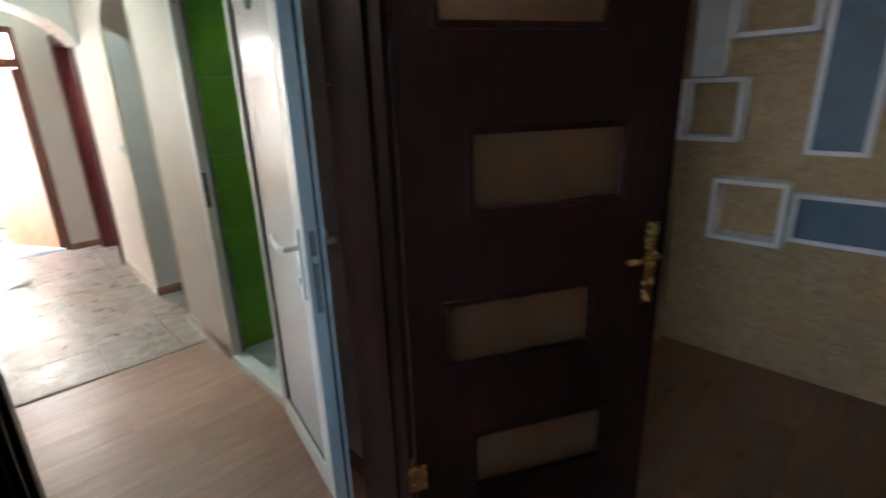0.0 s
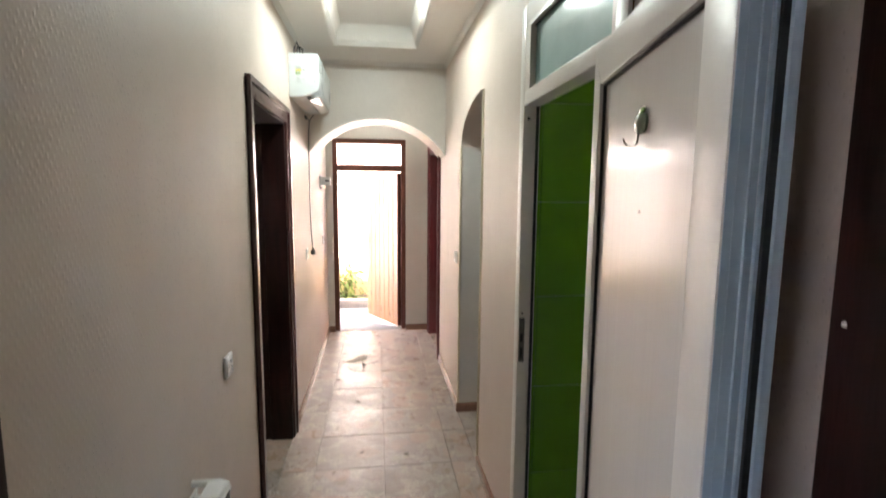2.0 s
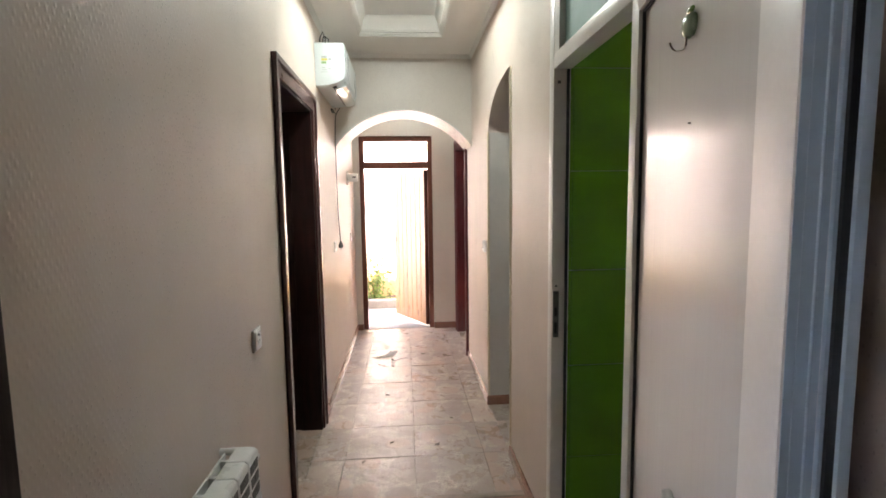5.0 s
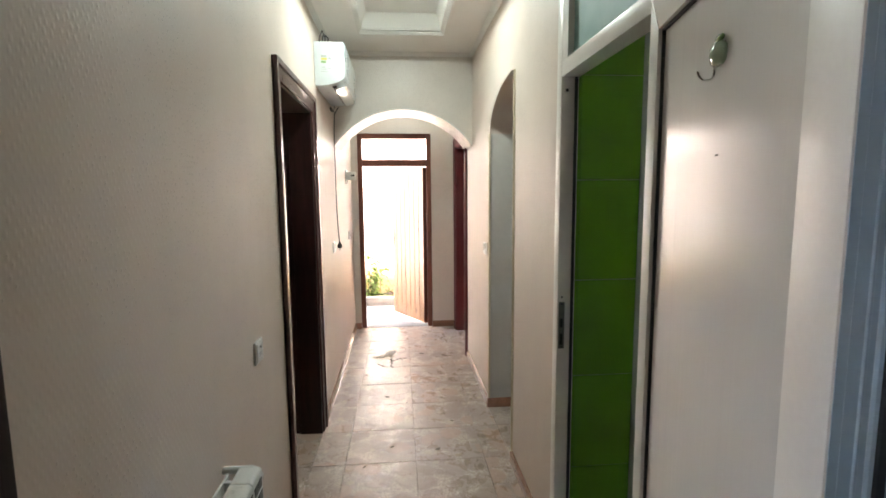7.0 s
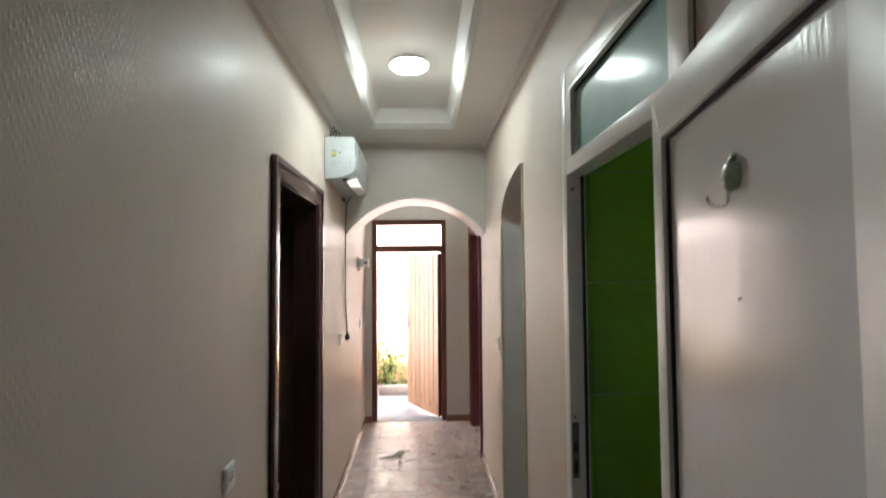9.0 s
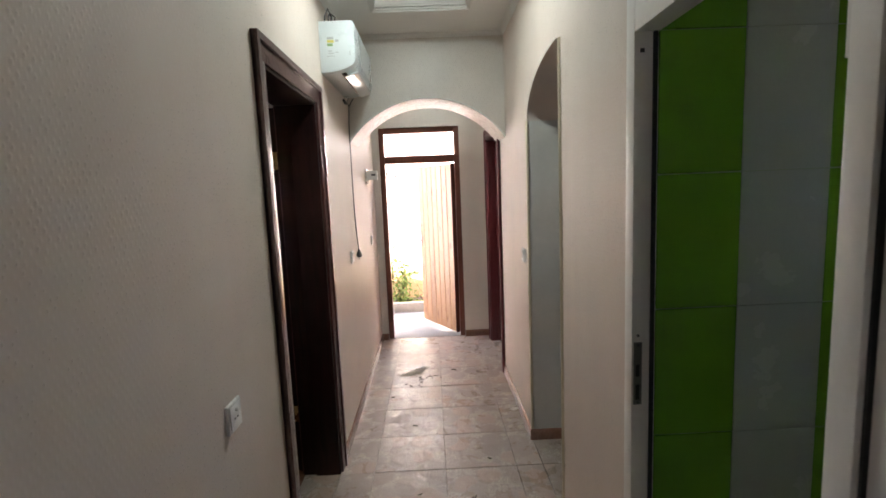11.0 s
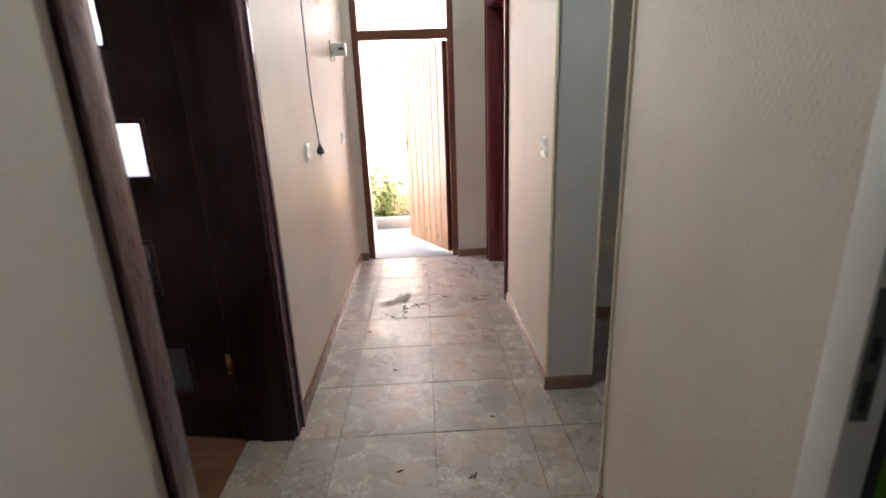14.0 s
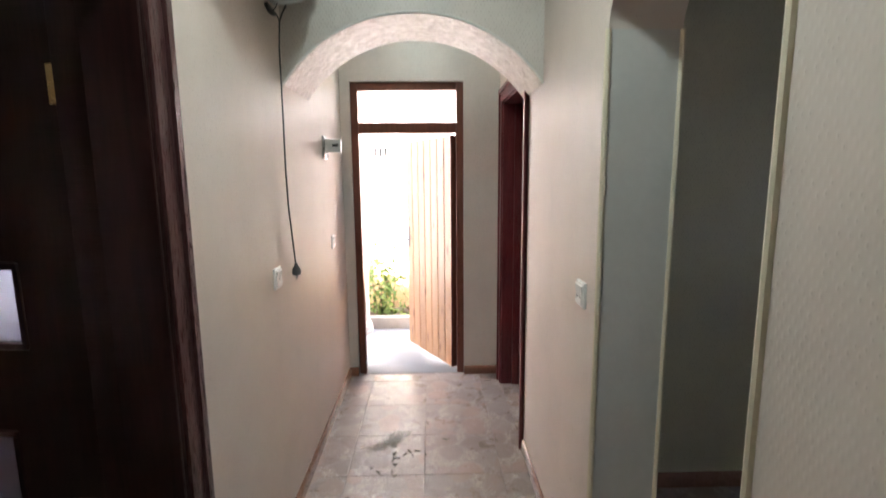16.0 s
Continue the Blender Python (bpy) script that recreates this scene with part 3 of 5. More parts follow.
def sloped_ring(x0, x1, y0, y1, w0, w1, z0, z1):
    """Sloping cove round a rectangle: w0 wide at its foot, w1 at its top."""
    b = bmesh.new()
    loops = [[b.verts.new(p) for p in ((x0 + w, y0 + w, z), (x1 - w, y0 + w, z), (x1 - w, y1 - w, z), (x0 + w, y1 - w, z))]
             for w, z in ((0, z0), (w0, z0), (w0 + (w1 - w0) * 0.35, z0 + (z1 - z0) * 0.55), (w1, z1), (0, z1))]
    for k in range(5):
        lo, hi = loops[k], loops[(k + 1) % 5]
        for q in range(4):
            b.faces.new((lo[q], lo[(q + 1) % 4], hi[(q + 1) % 4], hi[q]))
    bmesh.ops.recalc_face_normals(b, faces=b.faces[:])
    return b


part("second_bead", rounded(ring(TX0 + 0.0004, TX1 - 0.0004, TY0 + 0.0004, TY1 - 0.0004, 0.010, CEIL + 0.0006, CEIL + 0.009), 0.002, 2), CORNICE, tray)
part("third_bead", rounded(ring(TX0 + 0.0006, TX1 - 0.0006, TY0 + 0.0006, TY1 - 0.0006, 0.018, CEIL + 0.012, CEIL + 0.022), 0.002, 2), CORNICE, tray)
part("fourth_bead", rounded(ring(TX0 + 0.0005, TX1 - 0.0005, TY0 + 0.0005, TY1 - 0.0005, 0.026, CEIL + 0.027, CEIL + 0.038), 0.002, 2), CORNICE, tray)
part("cove", sloped_ring(TX0 + 0.0008, TX1 - 0.0008, TY0 + 0.0008, TY1 - 0.0008, 0.028, 0.062, CEIL + 0.039, TZ - 0.0004), CORNICE, tray)


# skirting boards
def skirting(name, axis, a0, a1, at, sign, h=0.066):
    pts = [(at, 0), (at + sign * 0.016, 0), (at + sign * 0.016, h - 0.02), (at + sign * 0.012, h - 0.006), (at + sign * 0.007, h), (at, h)]
    return structure(name, prism(pts, axis, a0, a1), SKIRT, "glossy brown skirting board", "skirting")


skirting("baseboard_left_near", "y", DY1 + 0.02, 4.36, 0.0, 1)
skirting("baseboard_left_far", "y", 5.34, END, 0.0, 1)
skirting("baseboard_right_near", "y", DY1 + 0.02, 3.2, RW, -1)
skirting("baseboard_right_mid", "y", BY1 + 0.006, NY0 - 0.002, RW, -1)
skirting("baseboard_right_far", "y", NY1 - 0.012, 6.57, RW, -1)
skirting("baseboard_passage_jamb", "x", RW - 0.016, RW + 0.21, NY1, -1)
skirting("baseboard_passage_back", "x", RW + 0.21, 3.3, 6.235, -1, 0.075)
skirting("baseboard_end_left", "x", 0.0, EX0, END, -1)
skirting("baseboard_end_right", "x", EX1, RW, END, -1)

# plain plastered reveal of the side passage
structure("trim_passage_reveal", cuboid(RW + 0.002, RW + 0.208, NY1 - 0.003, NY1 + 0.002, 0.066, NSPR), REVEAL, "smooth pale grey plastered reveal of the passage", "reveal")

# vertical corner beads of the side passage
for i, (yy, top) in enumerate(((NY0 + 0.002, 2.17), (NY1 - 0.002, NSPR))):
    structure("trim_passage_bead_%d" % (i + 1), tube([(RW - 0.001, yy, 0.07 if i else 0.0), (RW - 0.001, yy, top)], 0.009, 8), BEAD, "rounded cream corner bead of the passage", "corner bead")


structure("trim_passage_bead_3", tube([(RW + 0.209, NY1 - 0.002, 0.07), (RW + 0.209, NY1 - 0.002, NSPR)], 0.008, 8), BEAD, "rounded cream corner bead inside the passage", "corner bead")


# ---------------------------------------------------------------- door frames
def frame_in_x_wall(name, x0, x1, y0, y1, top, wood, inner, faces, label):
    """Lining and casings of an opening in a wall that runs along y."""
    t = thing(name, pose(0, 0, 0), label, "door frame", kind="structure")
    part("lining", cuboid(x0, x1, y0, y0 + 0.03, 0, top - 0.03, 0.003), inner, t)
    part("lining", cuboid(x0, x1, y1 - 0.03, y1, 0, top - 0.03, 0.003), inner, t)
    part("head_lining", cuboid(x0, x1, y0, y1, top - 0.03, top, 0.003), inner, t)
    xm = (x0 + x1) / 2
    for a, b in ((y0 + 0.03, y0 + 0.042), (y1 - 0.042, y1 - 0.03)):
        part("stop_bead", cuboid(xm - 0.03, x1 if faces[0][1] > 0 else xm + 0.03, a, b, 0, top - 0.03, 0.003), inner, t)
    for f, s in faces:
        for a, b in ((y0 - 0.068, y0 + 0.018), (y1 - 0.018, y1 + 0.068)):
            c = cuboid(f, f + s * 0.014, a, b, 0, top + 0.068, 0.003)
            o = a if a < y0 else b - 0.026
            box(c, f, f + s * 0.024, o, o + 0.026, 0, top + 0.07)
            part("casing", c, wood, t)
        c = cuboid(f, f + s * 0.0145, y0 - 0.042, y1 + 0.042, top - 0.018, top + 0.068, 0.003)
        box(c, f, f + s * 0.025, y0 - 0.0688, y1 + 0.0688, top + 0.046, top + 0.0712)
        part("head_casing", c, wood, t)
    return t


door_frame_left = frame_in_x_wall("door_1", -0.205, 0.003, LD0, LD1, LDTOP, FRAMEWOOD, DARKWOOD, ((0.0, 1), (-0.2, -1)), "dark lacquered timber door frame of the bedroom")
door_frame_red = frame_in_x_wall("door_3", RW - 0.003, RW + 0.215, RD0, RD1, RDTOP, REDWOOD, REDWOOD, ((RW, -1), (RW + 0.21, 1)), "red mahogany door frame beside the entrance")

t = thing("door_2", pose(0, 0, 0), "dark lacquered timber frame of the room doorway", "door frame", kind="structure")
for a, b in ((GX0, GX0 + 0.032), (GX1 - 0.032, GX1)):
    part("lining", cuboid(a, b, DY0 - 0.005, DY1 + 0.004, 0, GTOP - 0.03, 0.003), DARKWOOD, t)
    rebate = (b, b + 0.012) if a == GX0 else (a - 0.012, a)
    part("stop_bead", cuboid(rebate[0], rebate[1], DY0 + 0.05, DY1 + 0.003, 0, GTOP - 0.03, 0.003), DARKWOOD, t)
part("head_lining", cuboid(GX0, GX1, DY0 - 0.005, DY1 + 0.004, GTOP - 0.03, GTOP, 0.003), DARKWOOD, t)
for f, s in ((DY1, 1), (DY0, -1)):
    for a, b in ((GX0 - 0.068, GX0 + 0.018), (GX1 - 0.018, min(GX1 + 0.068, RW - 0.002))):
        part("casing", cuboid(a, b, f, f + s * 0.016, 0, GTOP + 0.068, 0.003), DARKWOOD, t)
    part("head_casing", cuboid(GX0 - 0.068, min(GX1 + 0.068, RW - 0.002), f, f + s * 0.018, GTOP - 0.018, GTOP + 0.068, 0.003), DARKWOOD, t)
strike = cuboid(GX0 + 0.0325, GX0 + 0.0345, DY0 + 0.006, DY0 + 0.03, 0.95, 1.05, 0.0006)
part("strike_plate", strike, BRASS, t, "brass strike plate")
part("screw_hole", lathe([(0.003, 0), (0.0025, -0.0015)], (GX1 - 0.0445, 2.555, 1.49), 10, "x"), WHITE, t, "small pale plug in the jamb")


# ---------------------------------------------------------------- panelled doors
def panel_door(name, m, width, height, panes, wood, glass_mat, label, handle=True):
    """panes: (start, end, bottom, top) along the leaf. The leaf is 40 mm thick."""
    d = thing(name, m, label, "door")
    bm = bmesh.new()
    z = 0.0
    for a, b, lo, hi in panes:
        box(bm, 0, width, 0, 0.04, z, lo)
        box(bm, 0, a, 0, 0.04, lo, hi)
        box(bm, b, width, 0, 0.04, lo, hi)
        z = hi
    box(bm, 0, width, 0, 0.04, z, height)
    bmesh.ops.remove_doubles(bm, verts=bm.verts[:], dist=0.0001)
    part("leaf", bm, wood, d)
    for a, b, lo, hi in panes:
        p = part("pane", cuboid(a - 0.004, b + 0.004, 0.017, 0.022, lo - 0.004, hi + 0.004), glass_mat, d, "ribbed frosted glass pane")
        for y0, y1 in ((-0.006, 0.012), (0.028, 0.046)):
            bead = bmesh.new()
            w = 0.016
            box(bead, a - 0.01, b + 0.01, y0, y1, hi - 0.006, hi + w - 0.004)
            box(bead, a - 0.01, b + 0.01, y0, y1, lo - w + 0.004, lo + 0.006)
            box(bead, a - 0.012, a + 0.006, y0 + 0.001, y1 - 0.001, lo - w + 0.006, hi + w - 0.006)
            box(bead, b - 0.006, b + 0.012, y0 + 0.001, y1 - 0.001, lo - w + 0.006, hi + w - 0.006)
            part("glazing_bead", rounded(bead, 0.002, 1), wood, d)
    for z in (0.34, height - 0.27):
        h = bmesh.new()
        box(h, -0.026, 0.03, -0.0018, 0.0, z - 0.045, z + 0.045)
        box(h, -0.004, 0.03, 0.04, 0.0415, z - 0.045, z + 0.045)
        part("hinge", tube([(-0.006, 0.02, z - 0.05), (-0.006, 0.02, z + 0.05)], 0.008, 10, h), BRASS, d, "brass hinge")
    if handle:
        for s, f in ((-1, 0.0), (1, 0.04)):
            plate = part("handle_plate", cuboid(width - 0.072, width - 0.032, f, f + s * 0.008, 0.80, 1.06, 0.003), BRASS, d, "brass long plate")
            bar = [(width - 0.052, f + s * 0.004, 0.965), (width - 0.052, f + s * 0.045, 0.965), (width - 0.060, f + s * 0.052, 0.965),
                   (width - 0.10, f + s * 0.054, 0.962), (width - 0.165, f + s * 0.05, 0.958)]
            part("lever", tube(bar, 0.009, 10), BRASS, plate, "brass lever")
            part("key_cylinder", lathe([(0.009, 0), (0.009, s * 0.012), (0.006, s * 0.013)], (width - 0.052, f, 0.86), 16, "y"), BRASS, plate)
    return d


panel_door("panelled_door", pose(1.03, 2.257, 0.012, 0, 0, -27.3), 0.815, 2.0,
           [(0.185, 0.635, 0.25, 0.445), (0.105, 0.56, 0.70, 0.89), (0.185, 0.64, 1.148, 1.35), (0.105, 0.56, 1.60, 1.80)],
           DARKWOOD, FROSTWARM, "open dark mahogany door with four staggered frosted panes, brass handle")
panel_door("panelled_door", pose(-0.205, 5.297, 0.012, 0, 0, 173.6), 0.80, 2.0,
           [(0.185, 0.64, 0.215, 0.42), (0.245, 0.695, 0.655, 0.855), (0.18, 0.64, 1.10, 1.30), (0.245, 0.695, 1.545, 1.745)],
           DARKWOOD, FROST, "dark mahogany bedroom door standing open, with frosted panes lit from behind")
d = thing("red_door", pose(RW + 0.222, 7.425, 0.012), "plain red mahogany door standing open beside the entrance", "door")
part("leaf", cuboid(0, 0.78, 0, 0.04, 0, 1.98, 0.003), REDWOOD, d)
part("moulding", cuboid(0.12, 0.66, -0.006, 0.0, 0.2, 0.9, 0.004), REDWOOD, d)
part("moulding", cuboid(0.12, 0.66, -0.006, 0.0, 1.05, 1.82, 0.004), REDWOOD, d)
part("lever", tube([(0.72, 0, 1.0), (0.72, -0.05, 1.0), (0.60, -0.052, 1.0)], 0.008, 10), BRASS, d, "brass lever")

# ---------------------------------------------------------------- bathroom door, transom and tiles
f = thing("door_4", pose(0, 0, 0), "white plastic bathroom door frame with a frosted transom light", "door frame", kind="structure")
FX0, FX1 = RW - 0.014, RW + 0.053
part("jamb", cuboid(FX0, FX1, BIN, BY1, 0.0, BTOP, 0.004), PVC, f)
part("jamb", cuboid(FX0, FX1, BY0, BY0 + 0.06, 0.0, BTOP, 0.004), PVC, f)
part("head", cuboid(FX0 + 0.0005, FX1, BY0 + 0.06, BIN, 2.25, BTOP, 0.004), PVC, f)
part("transom_bar", cuboid(FX0 + 0.0005, FX1, BY0 + 0.06, BIN, 1.952, 2.008, 0.004), PVC, f)
part("sill", cuboid(FX0 - 0.004, FX1 + 0.01, BY0 + 0.06, BIN, 0.0, 0.05, 0.005), PVC_SILL, f, "scuffed white threshold")
b = bmesh.new()
for y0, y1, z0, z1 in ((BIN - 0.055, BIN, 2.008, 2.25), (BY0 + 0.06, BY0 + 0.08, 2.008, 2.25), (BY0 + 0.08, BIN - 0.055, 2.236, 2.25)):
    box(b, FX0 + 0.002, FX1 - 0.012, y0, y1, z0, z1)
part("glazing_bead", b, PVC, f)
seal = part("rubber_seal", ring(0, 0.655, 0, 0.226, 0.006, 0, 0.004), GASKET, f)
seal.matrix_basis = Matrix(((0, 0, 1, FX0 + 0.018), (1, 0, 0, BY0 + 0.083), (0, 1, 0, 2.011), (0, 0, 0, 1)))
pane = part("transom_pane", cuboid(FX0 + 0.025, FX0 + 0.031, BY0 + 0.08, BIN - 0.045, 2.005, 2.245), FROSTGREEN, f, "frosted blue-green glass")
part("rubber_seal", cuboid(FX1 - 0.017, FX1 - 0.007, BIN - 0.009, BIN - 0.0005, 0.05, 1.952), GASKET, f, "black rubber door seal")
strike = part("strike_plate", cuboid(FX0 + 0.005, FX0 + 0.028, BIN - 0.004, BIN - 0.0005, 0.925, 1.11, 0.001), DULLSTEEL, f, "dull grey steel strike plate")
# latch holes: black blocks on the plate in place of shaded hollows
for z0, z1 in ((0.94, 0.985), (1.01, 1.045)):
    part("latch_hole", cuboid(FX0 + 0.010, FX0 + 0.021, BIN - 0.0046, BIN - 0.001, z0, z1), BLACK, strike)
for z in (0.932, 1.102, 1.13):
    part("screw", lathe([(0.004, -0.0052), (0.004, -0.003)], (FX0 + 0.016, BIN, z), 10, "y"), DARKGREY, strike)
part("corner_block", cuboid(FX0 + 0.016, FX0 + 0.026, BIN - 0.005, BIN - 0.0005, 1.90, 1.91), DARKGREY, f)
rng = random.Random(4)
crack = []
for k in range(17):
    z = 0.7 + 1.62 * k / 16
    crack.append((BY0 - 0.0012 - rng.random() ** 2 * 0.004, z))
b = prism([(BY0 - 0.0005, 0.7)] + crack + [(BY0 - 0.0005, 2.32)], "x", RW - 0.004, RW + 0.03)
structure("trim_frame_gap", b, FOAM, "ragged brown gap filler beside the bathroom frame", "gap filler")

# the leaf hangs on the near jamb and stands folded back along the wall
LEAF_W = 0.650
ang = math.degrees(math.atan2(-0.98, -0.2))
leaf = thing("bathroom_door", pose(1.079, 3.268, 0.0, 0, 0, ang), "white plastic bathroom door folded back along the wall", "door")
Z0, Z1 = 0.055, 1.954
ix0, ix1, iz0, iz1 = 0.057, LEAF_W - 0.082, Z0 + 0.10, Z1 - 0.085
h = 0.0008
part("stile", rounded(prism([(0, Z0 + h), (ix0, iz0 + h), (ix0, iz1 - h), (0, Z1 - h)], "y", 0.0, 0.06), 0.003, 2), PVC, leaf)
part("stile", rounded(prism([(LEAF_W, Z0 + h), (LEAF_W, Z1 - h), (ix1, iz1 - h), (ix1, iz0 + h)], "y", 0.0, 0.06), 0.003, 2), PVC, leaf)
part("rail", rounded(prism([(h, Z1), (ix0 + h, iz1), (ix1 - h, iz1), (LEAF_W - h, Z1)], "y", 0.0002, 0.06), 0.003, 2), PVC, leaf)
part("rail", rounded(prism([(h, Z0), (LEAF_W - h, Z0), (ix1 - h, iz0), (ix0 + h, iz0)], "y", 0.0002, 0.06), 0.003, 2), PVC, leaf)
pn = bmesh.new()
box(pn, ix0, ix1, 0.014, 0.034, iz0, iz1)
part("panel", rounded(pn, 0.0008, 1), PVCPANEL, leaf, "faintly rippled glossy white infill panel")
b = bmesh.new()
for x0, x1, z0, z1 in ((ix0, ix0 + 0.006, iz0, iz1), (ix1 - 0.003, ix1, iz0, iz1), (ix0 + 0.006, ix1 - 0.003, iz1 - 0.006, iz1), (ix0 + 0.006, ix1 - 0.003, iz0, iz0 + 0.006)):
    box(b, x0, x1, 0.008, 0.0145, z0, z1)
part("rubber_seal", b, GASKET, leaf, "dark seal round the panel")
part("overlap_flange", cuboid(LEAF_W - 0.001, LEAF_W + 0.018, 0.0495, 0.062, Z0 + 0.0, Z1 + 0.014, 0.003), FILM, leaf)
part("top_flange", cuboid(0.0, LEAF_W, 0.0495, 0.0615, Z1 - 0.002, Z1 + 0.0135, 0.003), PVC, leaf)
part("edge_seal", cuboid(LEAF_W, LEAF_W + 0.012, 0.0415, 0.0495, Z0, Z1 + 0.016), GASKET, leaf, "black rubber edge seal")
part("edge_seal", cuboid(0.0, LEAF_W, 0.0445, 0.0495, Z1 - 0.001, Z1 + 0.016), GASKET, leaf, "black rubber top seal")
part("edge_rib", cuboid(LEAF_W, LEAF_W + 0.005, 0.0255, 0.0285, Z0, Z1 - 0.002, 0.0008), FILM, leaf)
part("edge_rib", cuboid(LEAF_W, LEAF_W + 0.007, 0.037, 0.0415, Z0, Z1 - 0.002, 0.001), FILM, leaf)
part("edge_strip", cuboid(LEAF_W - 0.0005, LEAF_W + 0.001, 0.003, 0.0365, Z0 + 0.004, Z1 - 0.004), FILM, leaf, "pale blue protective film on the edge")
part("edge_groove", cuboid(LEAF_W, LEAF_W + 0.0018, 0.0125, 0.0155, Z0, Z1), FILM, leaf)
part("lock_plate", cuboid(LEAF_W, LEAF_W + 0.002, 0.018, 0.036, 0.805, 1.075, 0.0005), DARKGREY, leaf, "dark steel lock face plate")
part("latch_bolt", prism([(0.02, 0.975), (0.034, 0.975), (0.034, 0.995), (0.02, 0.995)], "x", LEAF_W, LEAF_W + 0.012), STEEL, leaf)
for s, fy in ((-1, 0.0), (1, 0.062)):
    plate = part("handle_plate", cuboid(LEAF_W - 0.060, LEAF_W - 0.028, fy, fy + s * 0.011, 0.845, 1.08, 0.004, 3), WHITE, leaf)
    cx = LEAF_W - 0.044
    pts = [(cx, fy + s * 0.008, 1.02), (cx, fy + s * 0.05, 1.02)]
    for k in range(1, 10):
        u = k / 9
        pts.append((cx - 0.012 - 0.118 * u, fy + s * (0.056 - 0.004 * u), 1.02 - 0.012 * math.sin(u * math.pi) + 0.018 * u * u))
    part("lever", tube(pts, 0.0105, 12, None, 0.008), WHITE, plate, "white lever handle")
    part("key_cylinder", lathe([(0.011, 0), (0.011, s * 0.018), (0.008, s * 0.02)], (cx, fy, 0.91), 16, "y"), WHITE, plate)
for z in (0.3, 1.02, 1.75):
    part("hinge", tube([(-0.008, 0.012, z - 0.045), (-0.008, 0.012, z + 0.045)], 0.009, 12), PVC, leaf)

hook = thing("wall_hook", leaf.matrix_basis @ pose(0.327, 0.014, 1.747) @ Matrix.Diagonal((0.72, 0.8, 0.64, 1)), "grey-green apple-shaped adhesive hook on the bathroom door", "hook")
prof = [(0.002, -0.030), (0.014, -0.033), (0.024, -0.024), (0.029, -0.004), (0.027, 0.014), (0.019, 0.025), (0.008, 0.024), (0.002, 0.020)]
b = lathe(prof, (0, -0.009, 0), 24)
bmesh.ops.scale(b, vec=(1.12, 0.5, 0.92), verts=b.verts[:])
part("apple", b, APPLE, hook)
b = bmesh.new()
bmesh.ops.create_icosphere(b, subdivisions=2, radius=0.014)
bmesh.ops.scale(b, vec=(1.6, 0.35, 0.7), verts=b.verts[:])
bmesh.ops.translate(b, vec=(0.010, -0.008, 0.031), verts=b.verts[:])
part("apple_leaf", b, APPLELEAF, hook, "dark green leaf")
part("stalk", tube([(0, -0.005, 0.024), (-0.006, -0.006, 0.042)], 0.002, 6), STEM, hook)
pts = [(0, -0.009, -0.022), (0, -0.011, -0.050)]
for k in range(1, 10):
    a = math.pi * 0.92 * k / 9
    pts.append((0.001 * k, -0.011 - 0.017 * (1 - math.cos(a)), -0.050 - 0.018 * math.sin(a) + 0.010 * (k / 9) ** 2))
part("hook_wire", tube(pts, 0.0026, 8), CHROME, hook, "chrome wire hook")
part_screw = thing("screw_hook", leaf.matrix_basis @ pose(0.335, 0.014, 1.59), "small dark screw sticking out of the white door panel", "screw")
part("screw", tube([(0, 0, 0), (0, -0.003, 0), (0.0005, -0.004, -0.001)], 0.0012, 8), DARKGREY, part_screw)

# ---------------------------------------------------------------- entrance door
e = thing("door_5", pose(0, 0, 0), "brown timber entrance frame with a transom window", "door frame", kind="structure")
EY0, EY1 = 7.672, 7.75
part("jamb", cuboid(EX0, EX0 + 0.052, EY0, EY1, 0.0, ETOP, 0.004), ENTRYWOOD, e)
part("jamb", cuboid(EX1 - 0.052, EX1, EY0, EY1, 0.0, ETOP, 0.004), ENTRYWOOD, e)
part("head", cuboid(EX0 + 0.052, EX1 - 0.052, EY0 + 0.0005, EY1, 2.128, ETOP, 0.004), ENTRYWOOD, e)
part("transom_bar", cuboid(EX0 + 0.052, EX1 - 0.052, EY0 - 0.004, EY1, 1.828, 1.905, 0.006), ENTRYWOOD, e)
part("threshold", cuboid(EX0 + 0.052, EX1 - 0.052, EY0, EY1 + 0.1, -0.02, 0.003, 0.002), PAVING, e, "worn concrete threshold")
tp = part("transom_pane", cuboid(EX0 + 0.048, EX1 - 0.048, 7.70, 7.705, 1.90, 2.132), CLEAR, e)
tp.visible_shadow = False

hx, hy, fx2, fy2 = 0.826, 7.752, 0.462, 8.375
ang = math.degrees(math.atan2(fy2 - hy, fx2 - hx))
entry = thing("entrance_door", pose(hx, hy, 0.0, 0, 0, ang), "knotty pine plank entrance door standing half open", "door")
PW = 0.72 / 7
for i in range(7):
    b = prism([(i * PW + 0.0015, 0.02), (i * PW + 0.0015, 0.004), (i * PW + 0.006, 0.0), ((i + 1) * PW - 0.006, 0.0), ((i + 1) * PW - 0.0015, 0.004), ((i + 1) * PW - 0.0015, 0.02)], "z", 0.025, 1.815)
    # planks face the corridor: mirrored to the room side
    bmesh.ops.scale(b, vec=(1, -1, 1), verts=b.verts[:])
    bmesh.ops.translate(b, vec=(0, 0.04, 0), verts=b.verts[:])
    part("plank", b, PINE, entry)
part("backing", cuboid(0.001, 0.719, 0.0, 0.0205, 0.026, 1.814), ENTRYWOOD, entry)
part("hinge_edge", cuboid(-0.004, 0.0012, -0.004, 0.046, 0.02, 1.82, 0.001), ENTRYWOOD, entry)
part("lock_plate", cuboid(0.675, 0.70, 0.04, 0.044, 0.9, 1.08, 0.001), DARKGREY, entry, "dark metal lock plate")
